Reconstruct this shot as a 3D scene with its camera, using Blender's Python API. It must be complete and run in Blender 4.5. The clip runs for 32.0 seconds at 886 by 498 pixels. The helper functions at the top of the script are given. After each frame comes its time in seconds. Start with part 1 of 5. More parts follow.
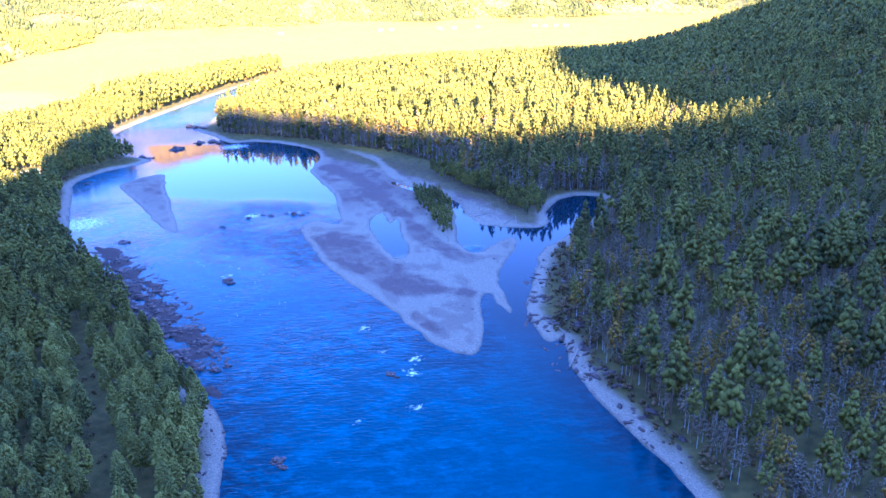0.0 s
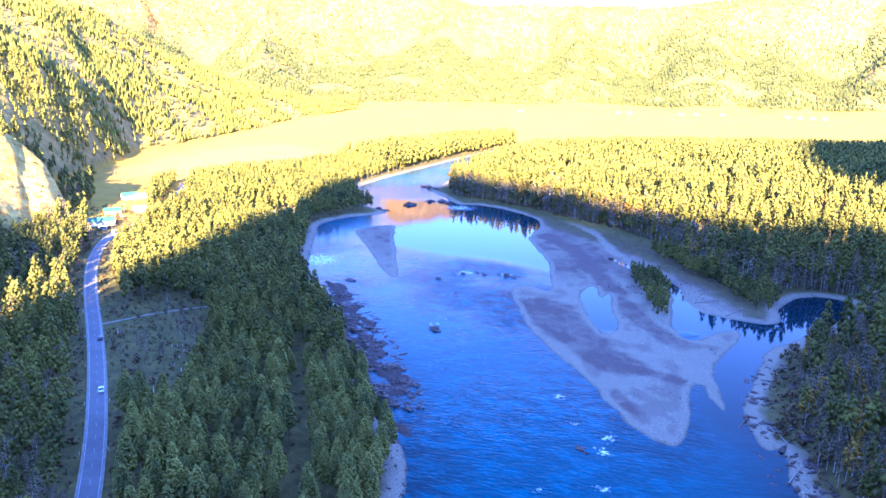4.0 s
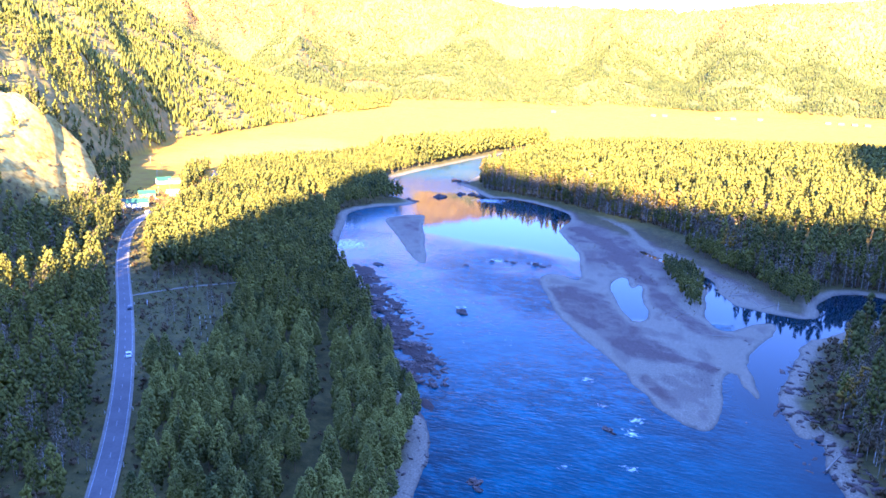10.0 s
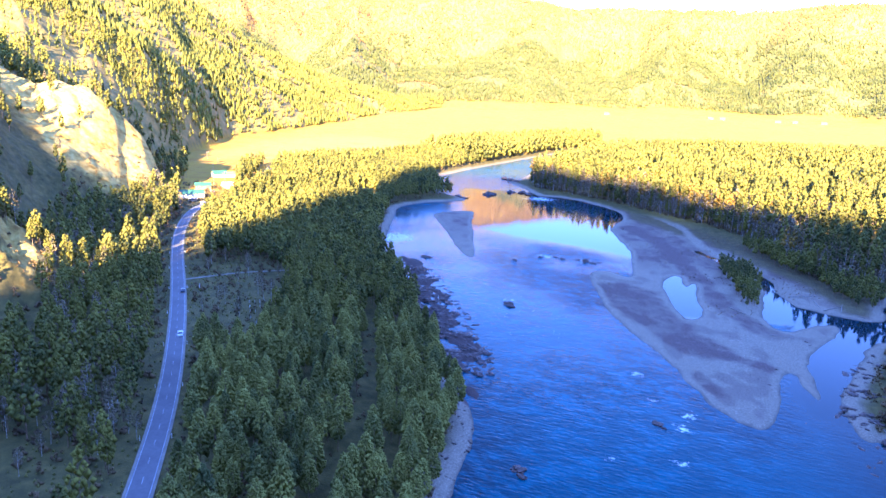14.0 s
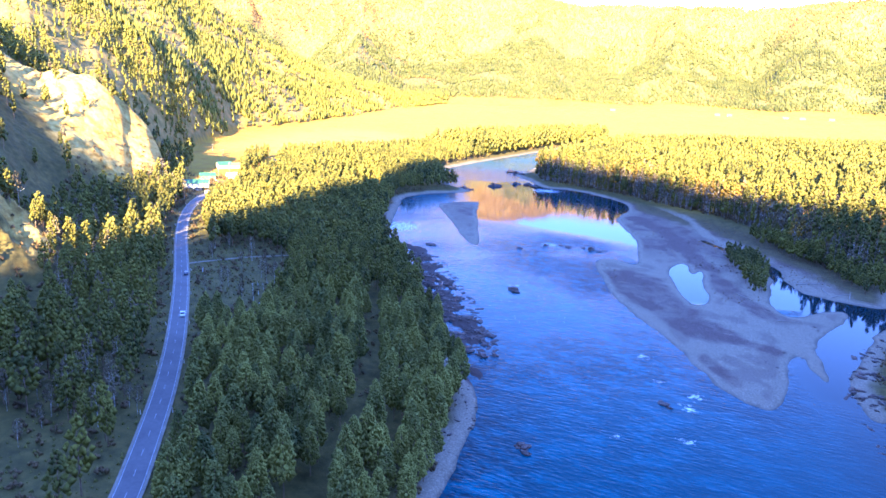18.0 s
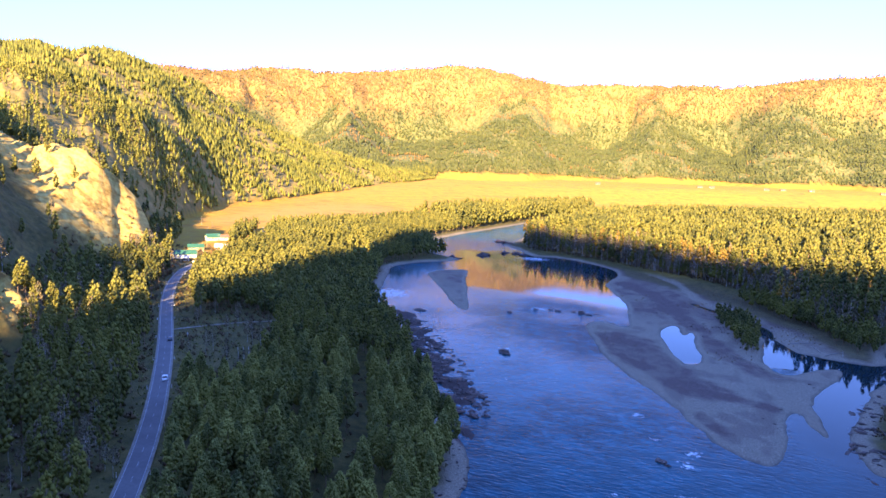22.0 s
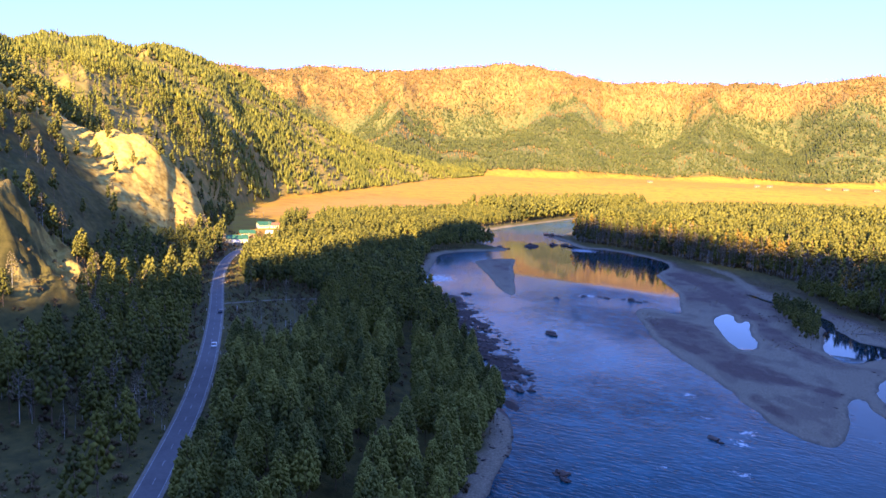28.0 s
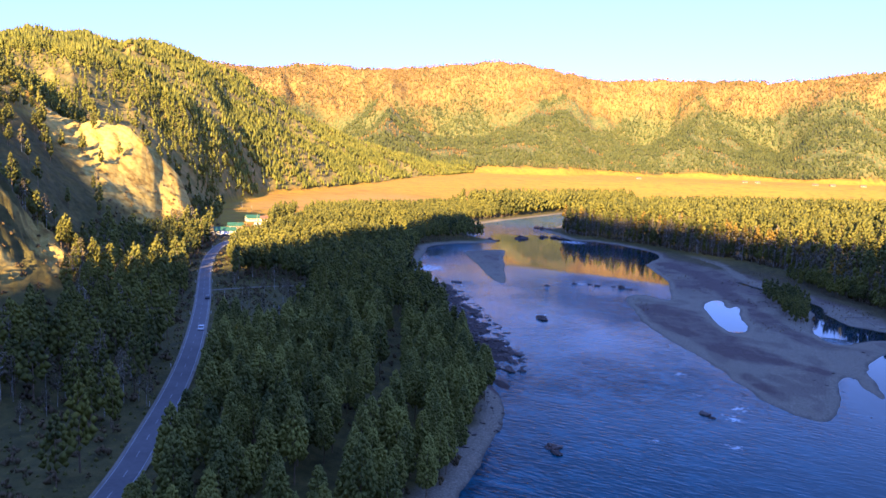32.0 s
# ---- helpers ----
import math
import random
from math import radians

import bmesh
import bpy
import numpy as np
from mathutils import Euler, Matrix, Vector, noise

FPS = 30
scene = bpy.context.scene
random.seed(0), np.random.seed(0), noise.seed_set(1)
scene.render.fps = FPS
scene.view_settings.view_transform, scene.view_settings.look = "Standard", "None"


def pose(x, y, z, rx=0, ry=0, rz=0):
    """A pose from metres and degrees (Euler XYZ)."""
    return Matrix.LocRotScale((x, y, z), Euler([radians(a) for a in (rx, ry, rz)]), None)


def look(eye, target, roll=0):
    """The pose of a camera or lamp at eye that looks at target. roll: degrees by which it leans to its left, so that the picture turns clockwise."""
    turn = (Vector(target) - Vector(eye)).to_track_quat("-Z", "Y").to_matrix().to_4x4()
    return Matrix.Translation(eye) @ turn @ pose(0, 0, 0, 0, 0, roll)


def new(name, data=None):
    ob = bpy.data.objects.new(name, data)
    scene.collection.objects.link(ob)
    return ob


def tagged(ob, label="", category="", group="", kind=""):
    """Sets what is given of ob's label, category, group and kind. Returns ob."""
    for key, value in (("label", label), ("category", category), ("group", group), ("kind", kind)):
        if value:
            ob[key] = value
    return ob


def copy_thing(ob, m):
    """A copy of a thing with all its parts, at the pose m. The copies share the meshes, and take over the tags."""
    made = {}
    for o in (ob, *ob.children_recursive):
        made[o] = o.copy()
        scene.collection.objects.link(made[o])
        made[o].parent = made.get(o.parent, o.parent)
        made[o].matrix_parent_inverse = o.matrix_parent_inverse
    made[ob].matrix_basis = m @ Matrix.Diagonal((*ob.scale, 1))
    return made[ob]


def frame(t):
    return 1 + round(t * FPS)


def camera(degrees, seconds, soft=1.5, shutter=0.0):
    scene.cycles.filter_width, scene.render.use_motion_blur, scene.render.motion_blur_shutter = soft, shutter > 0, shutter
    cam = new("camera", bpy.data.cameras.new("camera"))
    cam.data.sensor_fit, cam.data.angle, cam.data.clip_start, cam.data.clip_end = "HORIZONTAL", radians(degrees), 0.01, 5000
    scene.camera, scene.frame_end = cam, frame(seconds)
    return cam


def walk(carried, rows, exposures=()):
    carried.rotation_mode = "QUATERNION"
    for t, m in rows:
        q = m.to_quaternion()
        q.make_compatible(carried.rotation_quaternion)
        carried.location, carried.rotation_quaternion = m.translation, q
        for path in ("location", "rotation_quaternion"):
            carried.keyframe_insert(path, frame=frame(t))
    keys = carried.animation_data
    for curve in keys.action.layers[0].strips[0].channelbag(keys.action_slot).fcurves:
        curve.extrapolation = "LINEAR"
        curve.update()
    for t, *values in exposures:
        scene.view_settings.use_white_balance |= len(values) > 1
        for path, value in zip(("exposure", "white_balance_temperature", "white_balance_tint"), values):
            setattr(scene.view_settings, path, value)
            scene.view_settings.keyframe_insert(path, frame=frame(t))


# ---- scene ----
cam = camera(65.73, 32.0, 1.6)
PATH = [
    (0.0, 0.00, -0.00, 121.51, 70.35, 1.39, 0.00),
    (0.5, -0.13, 0.36, 120.76, 70.23, 1.98, -2.92),
    (1.0, -0.27, 0.71, 120.02, 70.43, 0.26, 8.84),
    (1.5, -0.26, 0.96, 119.26, 70.54, -0.78, 14.83),
    (2.0, -0.07, 1.07, 118.48, 70.56, -0.94, 15.76),
    (2.5, 0.21, 1.13, 117.71, 70.58, -0.98, 15.66),
    (3.0, 0.52, 1.15, 116.94, 70.63, -1.09, 16.23),
    (3.5, 0.82, 1.17, 116.14, 73.34, -1.24, 18.08),
    (4.0, 1.03, 1.21, 115.32, 76.76, -1.20, 19.14),
    (4.5, 1.12, 1.27, 114.47, 76.83, -1.23, 19.59),
    (6.5, 1.14, 1.54, 110.85, 76.91, -1.57, 19.38),
    (7.0, 1.10, 1.62, 109.93, 76.95, -1.61, 19.49),
    (7.5, 1.05, 1.70, 109.02, 76.91, -1.83, 20.98),
    (8.0, 1.01, 1.78, 108.12, 76.85, -2.16, 22.82),
    (8.5, 0.98, 1.87, 107.24, 76.86, -2.07, 21.91),
    (9.0, 0.96, 1.98, 106.38, 76.85, -1.93, 20.47),
    (9.5, 0.95, 2.09, 105.56, 76.88, -2.07, 21.41),
    (10.0, 0.93, 2.22, 104.76, 76.90, -2.20, 21.84),
    (10.5, 0.92, 2.35, 103.99, 76.93, -2.18, 22.30),
    (11.0, 0.91, 2.50, 103.23, 76.95, -2.26, 22.86),
    (11.5, 0.90, 2.64, 102.47, 76.98, -2.34, 23.51),
    (12.0, 0.89, 2.79, 101.71, 77.03, -2.30, 24.28),
    (12.5, 0.89, 2.93, 100.95, 76.96, -2.49, 25.75),
    (13.0, 0.90, 3.07, 100.17, 76.88, -2.60, 26.34),
    (13.5, 0.92, 3.19, 99.36, 76.95, -2.57, 26.28),
    (15.5, 1.09, 3.65, 96.00, 76.98, -2.31, 25.39),
    (16.0, 1.14, 3.75, 95.14, 76.95, -2.38, 25.69),
    (16.5, 1.20, 3.86, 94.28, 76.92, -2.39, 25.90),
    (17.0, 1.26, 3.96, 93.42, 76.92, -2.48, 26.18),
    (17.5, 1.32, 4.06, 92.56, 76.87, -2.52, 26.37),
    (18.0, 1.37, 4.16, 91.70, 76.85, -2.55, 26.54),
    (18.5, 1.43, 4.25, 90.85, 76.77, -2.61, 27.03),
    (19.0, 1.48, 4.34, 90.00, 76.69, -2.63, 28.49),
    (19.5, 1.53, 4.42, 89.16, 76.69, -2.71, 28.45),
    (20.0, 1.58, 4.50, 88.33, 77.25, -2.61, 28.25),
    (20.5, 1.64, 4.57, 87.50, 78.70, -2.60, 29.12),
    (21.0, 1.69, 4.63, 86.67, 80.41, -2.60, 29.97),
    (21.5, 1.75, 4.69, 85.84, 82.12, -2.28, 27.08),
    (22.0, 1.80, 4.76, 85.02, 83.23, -2.00, 25.56),
    (22.5, 1.86, 4.82, 84.19, 83.18, -2.13, 26.50),
    (23.0, 1.91, 4.88, 83.36, 83.14, -2.25, 27.54),
    (23.5, 1.95, 4.96, 82.53, 83.12, -2.36, 28.17),
    (24.0, 1.99, 5.03, 81.70, 83.11, -2.45, 28.36),
    (24.5, 2.02, 5.12, 80.86, 83.10, -2.51, 28.34),
    (25.0, 2.05, 5.22, 80.02, 83.15, -2.41, 27.75),
    (25.5, 2.06, 5.33, 79.17, 83.17, -2.40, 27.15),
    (27.5, 2.03, 5.89, 75.73, 83.16, -2.26, 28.30),
    (28.0, 2.00, 6.05, 74.85, 83.11, -2.34, 29.62),
    (28.5, 1.97, 6.21, 73.98, 83.12, -2.37, 30.51),
    (29.0, 1.94, 6.38, 73.10, 83.06, -2.52, 32.01),
    (29.5, 1.90, 6.55, 72.23, 83.07, -2.58, 31.88),
    (30.0, 1.86, 6.73, 71.35, 83.12, -2.39, 30.43),
    (30.5, 1.82, 6.90, 70.47, 83.16, -2.22, 29.10),
    (31.0, 1.79, 7.07, 69.60, 83.18, -2.22, 28.48),
    (31.5, 1.76, 7.24, 68.72, 83.14, -2.17, 28.54),
    (32.0, 1.73, 7.40, 67.85, 83.10, -2.19, 28.76),
]
EXPOSURES = [(0.0, 4.55, 5000, 44), (1.0, 4.95, 5000, 44), (2.0, 4.7, 5100, 44), (4.0, 4.45, 5100, 44), (9.0, 4.25, 5250, 43), (19.0, 4.2, 5300, 43), (20.5, 4.0, 5400, 43), (21.5, 3.5, 5600, 43), (22.5, 3.1, 5800, 43), (23.5, 2.97, 5850, 43), (28.0, 2.95, 5850, 43), (32.0, 2.91, 5850, 43)]
walk(cam, [(t, pose(x, y, z, rx, ry, rz)) for t, x, y, z, rx, ry, rz in PATH], EXPOSURES)

# ---- sky and sun ----
SUN_TRAVEL = Vector((-0.27, 0.963, -0.36)).normalized()
world = bpy.data.worlds.new("sky")
scene.world = world
world.use_nodes = True
wn = world.node_tree.nodes
wl = world.node_tree.links
sky = wn.new("ShaderNodeTexSky")
sky.sky_type = "NISHITA"
sky.sun_disc = False
sky.sun_elevation = radians(20)
sky.sun_rotation = radians(164)
sky.altitude = 400
sky.air_density = 0.62
sky.dust_density = 0.0
sky.ozone_density = 2.0
lift = wn.new("ShaderNodeVectorMath")
lift.inputs[1].default_value = (0.0, 0.0, 0.29)
wl.new(wn.new("ShaderNodeTexCoord").outputs["Generated"], lift.inputs[0])
wl.new(lift.outputs[0], sky.inputs["Vector"])
deep = wn.new("ShaderNodeHueSaturation")
deep.inputs["Saturation"].default_value = 1.09
wl.new(sky.outputs[0], deep.inputs["Color"])
wl.new(deep.outputs[0], wn["Background"].inputs[0])
wn["Background"].inputs[1].default_value = 0.15
sun_data = bpy.data.lights.new("sun", "SUN")
sun_data.energy = 3.5
sun_data.angle = radians(0.55)
sun_data.color = (1.0, 0.79, 0.25)
sun = new("sun", sun_data)
sun.matrix_world = look((0, 0, 900), Vector((0, 0, 900)) + SUN_TRAVEL)

# ---- small numeric tools ----
rng = np.random.default_rng(7)


def smooth(a, b, x):
    u = np.clip((x - a) / (b - a), 0, 1)
    return u * u * (3 - 2 * u)


def vnoise(x, y, seed=0):
    """Smooth value noise, -1 to 1."""
    xi, yi = np.floor(x), np.floor(y)
    u, v = x - xi, y - yi
    u, v = u * u * (3 - 2 * u), v * v * (3 - 2 * v)

    def cell(i, j):
        n = np.sin(i * 127.1 + j * 311.7 + seed * 74.7) * 43758.5453
        return (n - np.floor(n)) * 2 - 1
    return (cell(xi, yi) * (1 - u) + cell(xi + 1, yi) * u) * (1 - v) + (cell(xi, yi + 1) * (1 - u) + cell(xi + 1, yi + 1) * u) * v


def fbm(x, y, seed=0, octaves=4):
    total, amp = 0, 0.5
    for k in range(octaves):
        total = total + amp * vnoise(x * 2 ** k, y * 2 ** k, seed + k)
        amp *= 0.5
    return total


def ridged(x, y, seed=0, octaves=4):
    total, amp = 0, 0.5
    for k in range(octaves):
        total = total + amp * (1 - 2 * np.abs(vnoise(x * 2 ** k, y * 2 ** k, seed + k)))
        amp *= 0.5
    return total


def rounded(points, times=2, closed=True):
    """Corner cutting of a plan outline."""
    p = np.array(points, float)
    for _ in range(times):
        q = np.roll(p, -1, 0) if closed else p[1:]
        a = p if closed else p[:-1]
        p2 = np.empty((2 * len(a), 2))
        p2[0::2], p2[1::2] = a * 0.75 + q * 0.25, a * 0.25 + q * 0.75
        p = p2 if closed else np.vstack([p[:1], p2, p[-1:]])
    return p


def inside(x, y, poly):
    hit = np.zeros(x.shape, bool)
    a = poly[-1]
    for b in poly:
        cross = (a[1] > y) != (b[1] > y)
        if a[1] != b[1]:
            hit ^= cross & (x < (b[0] - a[0]) * (y - a[1]) / (b[1] - a[1]) + a[0])
        a = b
    return hit


def line_distance(x, y, line, closed=False):
    best = np.full(x.shape, 1e9)
    pts = list(line) + ([line[0]] if closed else [])
    for a, b in zip(pts[:-1], pts[1:]):
        dx, dy = b[0] - a[0], b[1] - a[1]
        k = np.clip(((x - a[0]) * dx + (y - a[1]) * dy) / (dx * dx + dy * dy + 1e-9), 0, 1)
        best = np.minimum(best, (x - a[0] - k * dx) ** 2 + (y - a[1] - k * dy) ** 2)
    return np.sqrt(best)


def signed(x, y, poly):
    """Distance to an outline, positive outside."""
    d = line_distance(x, y, poly, True)
    return np.where(inside(x, y, poly), -d, d)


# ---- plan ----
LEFT_BANK = [(-45, -250), (-48, 40), (-55, 110), (-62, 150), (-68, 177), (-78, 193), (-89, 204), (-100, 221), (-112, 240), (-132, 264), (-150, 288), (-172, 316),
             (-200, 350), (-222, 380), (-248, 433), (-270, 478), (-285, 510), (-279, 545), (-250, 584), (-264, 594), (-295, 612), (-318, 660), (-352, 720),
             (-358, 800), (-354, 920), (-350, 1080), (-333, 1260), (-300, 1450), (-190, 1570), (100, 1640), (500, 1690), (1500, 1800)]
RIGHT_FAR = [(1500, 1700), (500, 1600), (150, 1560), (-100, 1480), (-240, 1330), (-278, 1187), (-293, 1073), (-288, 892), (-265, 765), (-277, 745), (-238, 702),
             (-208, 652), (-193, 666), (-162, 655), (-118, 617), (-107, 579), (-109, 537), (-102, 512), (-79, 462), (-73, 435), (-61, 384), (-80, 399), (-88, 385)]
BAR_EDGE = [(-77, 356), (-62, 320), (-49, 299), (-37, 283), (-23, 262), (-13, 243), (-4, 231), (5, 223), (11, 227), (13, 241), (13, 265), (14, 279),
            (19, 282), (21, 268), (25, 258), (27, 262), (24, 280), (22, 293), (25, 315), (36, 339), (37, 360), (28, 352), (14, 330), (5, 345), (5, 378),
            (4, 403), (15, 382), (34, 374), (54, 372), (60, 385), (58, 404), (78, 441), (105, 437), (94, 402), (77, 376), (57, 344)]
RIGHT_BANK = [(48, 338), (40, 299), (32, 264), (33, 251), (36, 232), (43, 234), (44, 226), (41, 214), (50, 183), (55, 167), (60, 157), (63, 140), (66, 100), (72, 40), (80, -250)]
RIVER = rounded(LEFT_BANK + RIGHT_FAR + BAR_EDGE + RIGHT_BANK, 2)
POOL = rounded([(-48, 390), (-44, 409), (-40, 408), (-36, 388), (-33, 387), (-32, 398), (-29, 393), (-27, 369), (-20, 340), (-23, 328), (-28, 327), (-37, 350)], 1)
ISLAND = rounded([(-246, 497), (-238, 524), (-223, 536), (-208, 490), (-190, 454), (-172, 412), (-155, 375), (-171, 388), (-202, 436), (-232, 478)], 2)
POND = rounded([(-326, 490), (-350, 532), (-338, 556), (-318, 530), (-301, 496)], 2)
GRAVEL_BAR = rounded([(-165, 662), (-75, 592), (-24, 545), (28, 480), (62, 445), (60, 372), (44, 330), (34, 255), (5, 210), (-100, 365), (-122, 520), (-132, 620)], 2)
ROAD_LINE = rounded([(-60, 0), (-84, 48), (-106, 84), (-124, 106), (-146, 132), (-176, 164), (-226, 213), (-288, 270), (-331, 313), (-364, 352), (-383, 381), (-393, 410),
                     (-403, 442), (-425, 490), (-470, 560), (-560, 680)], 3, False)
LANE = [(-150, 250), (-133, 223), (-115, 192), (-104, 174), (-94, 152), (-85, 132), (-76, 100)]
SETTLEMENT = rounded([(-395, 373), (-460, 432), (-561, 561), (-541, 589), (-375, 414), (-358, 369), (-360, 351)], 1)
GLADE = rounded([(-110, 60), (-126, 92), (-140, 103), (-158, 104), (-176, 98), (-176, 70), (-140, 50)], 2)
CLEARING = rounded([(-264, 262), (-238, 282), (-190, 247), (-167, 204), (-152, 165), (-170, 172), (-214, 213)], 2)
RIGHT_WOOD = rounded([(90, -200), (78, 60), (75, 145), (66, 173), (60, 192), (54, 211), (49, 240), (50, 275), (62, 330), (84, 360), (108, 415), (112, 446), (70, 452),
                      (62, 428), (38, 428), (10, 490), (-18, 551), (-70, 600), (-138, 668), (-205, 692), (-240, 720), (-258, 790), (-278, 900), (-283, 1073), (-265, 1187), (-225, 1330),
                      (-90, 1465), (150, 1545), (500, 1585), (1300, 1660), (1300, -200)], 2)
THICKET = rounded([(-16, 512), (-2, 482), (14, 456), (32, 434), (40, 402), (50, 386), (60, 404), (62, 428), (40, 440), (20, 476), (-4, 522)], 2)
BUSH_WOOD = rounded([(-24, 447), (-13, 398), (-4, 362), (3, 342), (6, 366), (4, 398), (-2, 442), (-17, 457)], 2)
LEFT_WOOD = rounded([(-52, -200), (-58, 110), (-67, 150), (-74, 177), (-84, 195), (-95, 206), (-106, 224), (-118, 243), (-139, 268), (-157, 292), (-180, 321), (-208, 356), (-230, 386),
                     (-256, 437), (-279, 482), (-293, 512), (-290, 550), (-262, 588), (-300, 620), (-330, 670), (-364, 730), (-370, 800), (-368, 1080), (-350, 1260), (-320, 1460),
                     (-400, 1500), (-440, 1300), (-470, 1075), (-475, 829), (-520, 690), (-540, 600), (-470, 520), (-420, 440), (-330, 330), (-240, 240), (-150, 150), (-100, 60), (-70, -200)], 1)

# brook across the gravel bar
BROOK = [(-40, 486), (-29, 471), (-17, 458), (-4, 441), (4, 431), (7, 404), (14, 384)]
# rock shelf in the shallows along the forest bank
SHELF = [(-96, 211), (-106, 226), (-118, 246), (-138, 270), (-156, 294), (-176, 320), (-186, 334)]
# hillside by bearing (degrees clockwise from +y as seen from the river): foot, spur, height
HILL_AZ = [-130, -90, -75, -66, -62.8, -61.2, -59.5, -57.7, -55.9, -54, -52.4, -51.6, -50.8, -50.2, -49.8, -49.3, -48.5]
HILL_FOOT = [200, 220, 240, 250, 262, 272, 300, 355, 400, 450, 505, 520, 535, 550, 565, 585, 598]
HILL_SPUR = [640, 640, 650, 660, 660, 658, 652, 640, 622, 613, 608, 606, 605, 604, 604, 604, 604]
HILL_TOP = [230, 200, 175, 158, 146, 128, 118, 99, 89, 91, 88, 79, 64, 46, 26, 12, 6]
# second rock fin behind the first
FIN_AZ = [-54.5, -52.4, -51.5, -50.2, -49.1, -48.5, -48.1, -47.5]
FIN_TOP = [40, 80, 79, 66, 52, 37, 24, 6]
MOUNT_AZ = [-130, -75, -62.8, -61.2, -57.7, -55.1, -53.1, -52.2, -50, -48.3, -46.6, -44.5, -42.7, -40.9, -39.1, -34.4, -30, -26]
MOUNT_FOOT = [700, 680, 680, 680, 690, 700, 700, 705, 720, 790, 870, 990, 1080, 1140, 1215, 1420, 1700, 1950]
MOUNT_CREST = [1500, 1500, 1450, 1450, 1450, 1450, 1480, 1500, 1530, 1560, 1600, 1680, 1720, 1760, 1800, 1950, 2050, 2150]
MOUNT_SLOPE = [0.17, 0.15, 0.1417, 0.1322, 0.137, 0.145, 0.14, 0.149, 0.1456, 0.1349, 0.1261, 0.110, 0.0928, 0.0713, 0.0572, 0.0251, 0.004, -0.006]
RANGE_AZ = [-64, -46.6, -43.6, -39.2, -34.6, -30, -24.3, -20.9, -16.4, -12.2, -8.1, -6.2, -3.5, -0.7, 1.6, 8, 16, 30, 60]
RANGE_SLOPE = [0.12, 0.1284, 0.1248, 0.1370, 0.1322, 0.1414, 0.1510, 0.1430, 0.1264, 0.1291, 0.1245, 0.1286, 0.1236, 0.1296, 0.1324, 0.136, 0.137, 0.13, 0.12]
# spurs in front of the range: valleys (0) and ridges (1) by bearing, and how high each ridge climbs
SPUR_AZ = [-60, -53, -47, -42.5, -38, -34, -29.5, -25, -20, -13, -9.2, -2.2, 1.8, 9.5, 14, 21, 27, 36, 60]
SPUR_UP = [0, 0.9, 0, 0.8, 0, 0.85, 0.05, 0.25, 1, 0, 1, 0, 0.95, 0.05, 0.9, 0, 1, 0, 0.8]
SPUR_FOOT = [1900, 1900, 1900, 1900, 1900, 1900, 1950, 2030, 2060, 2330, 2340, 2380, 2400, 2420, 2420, 2450, 2450, 2450, 2450]


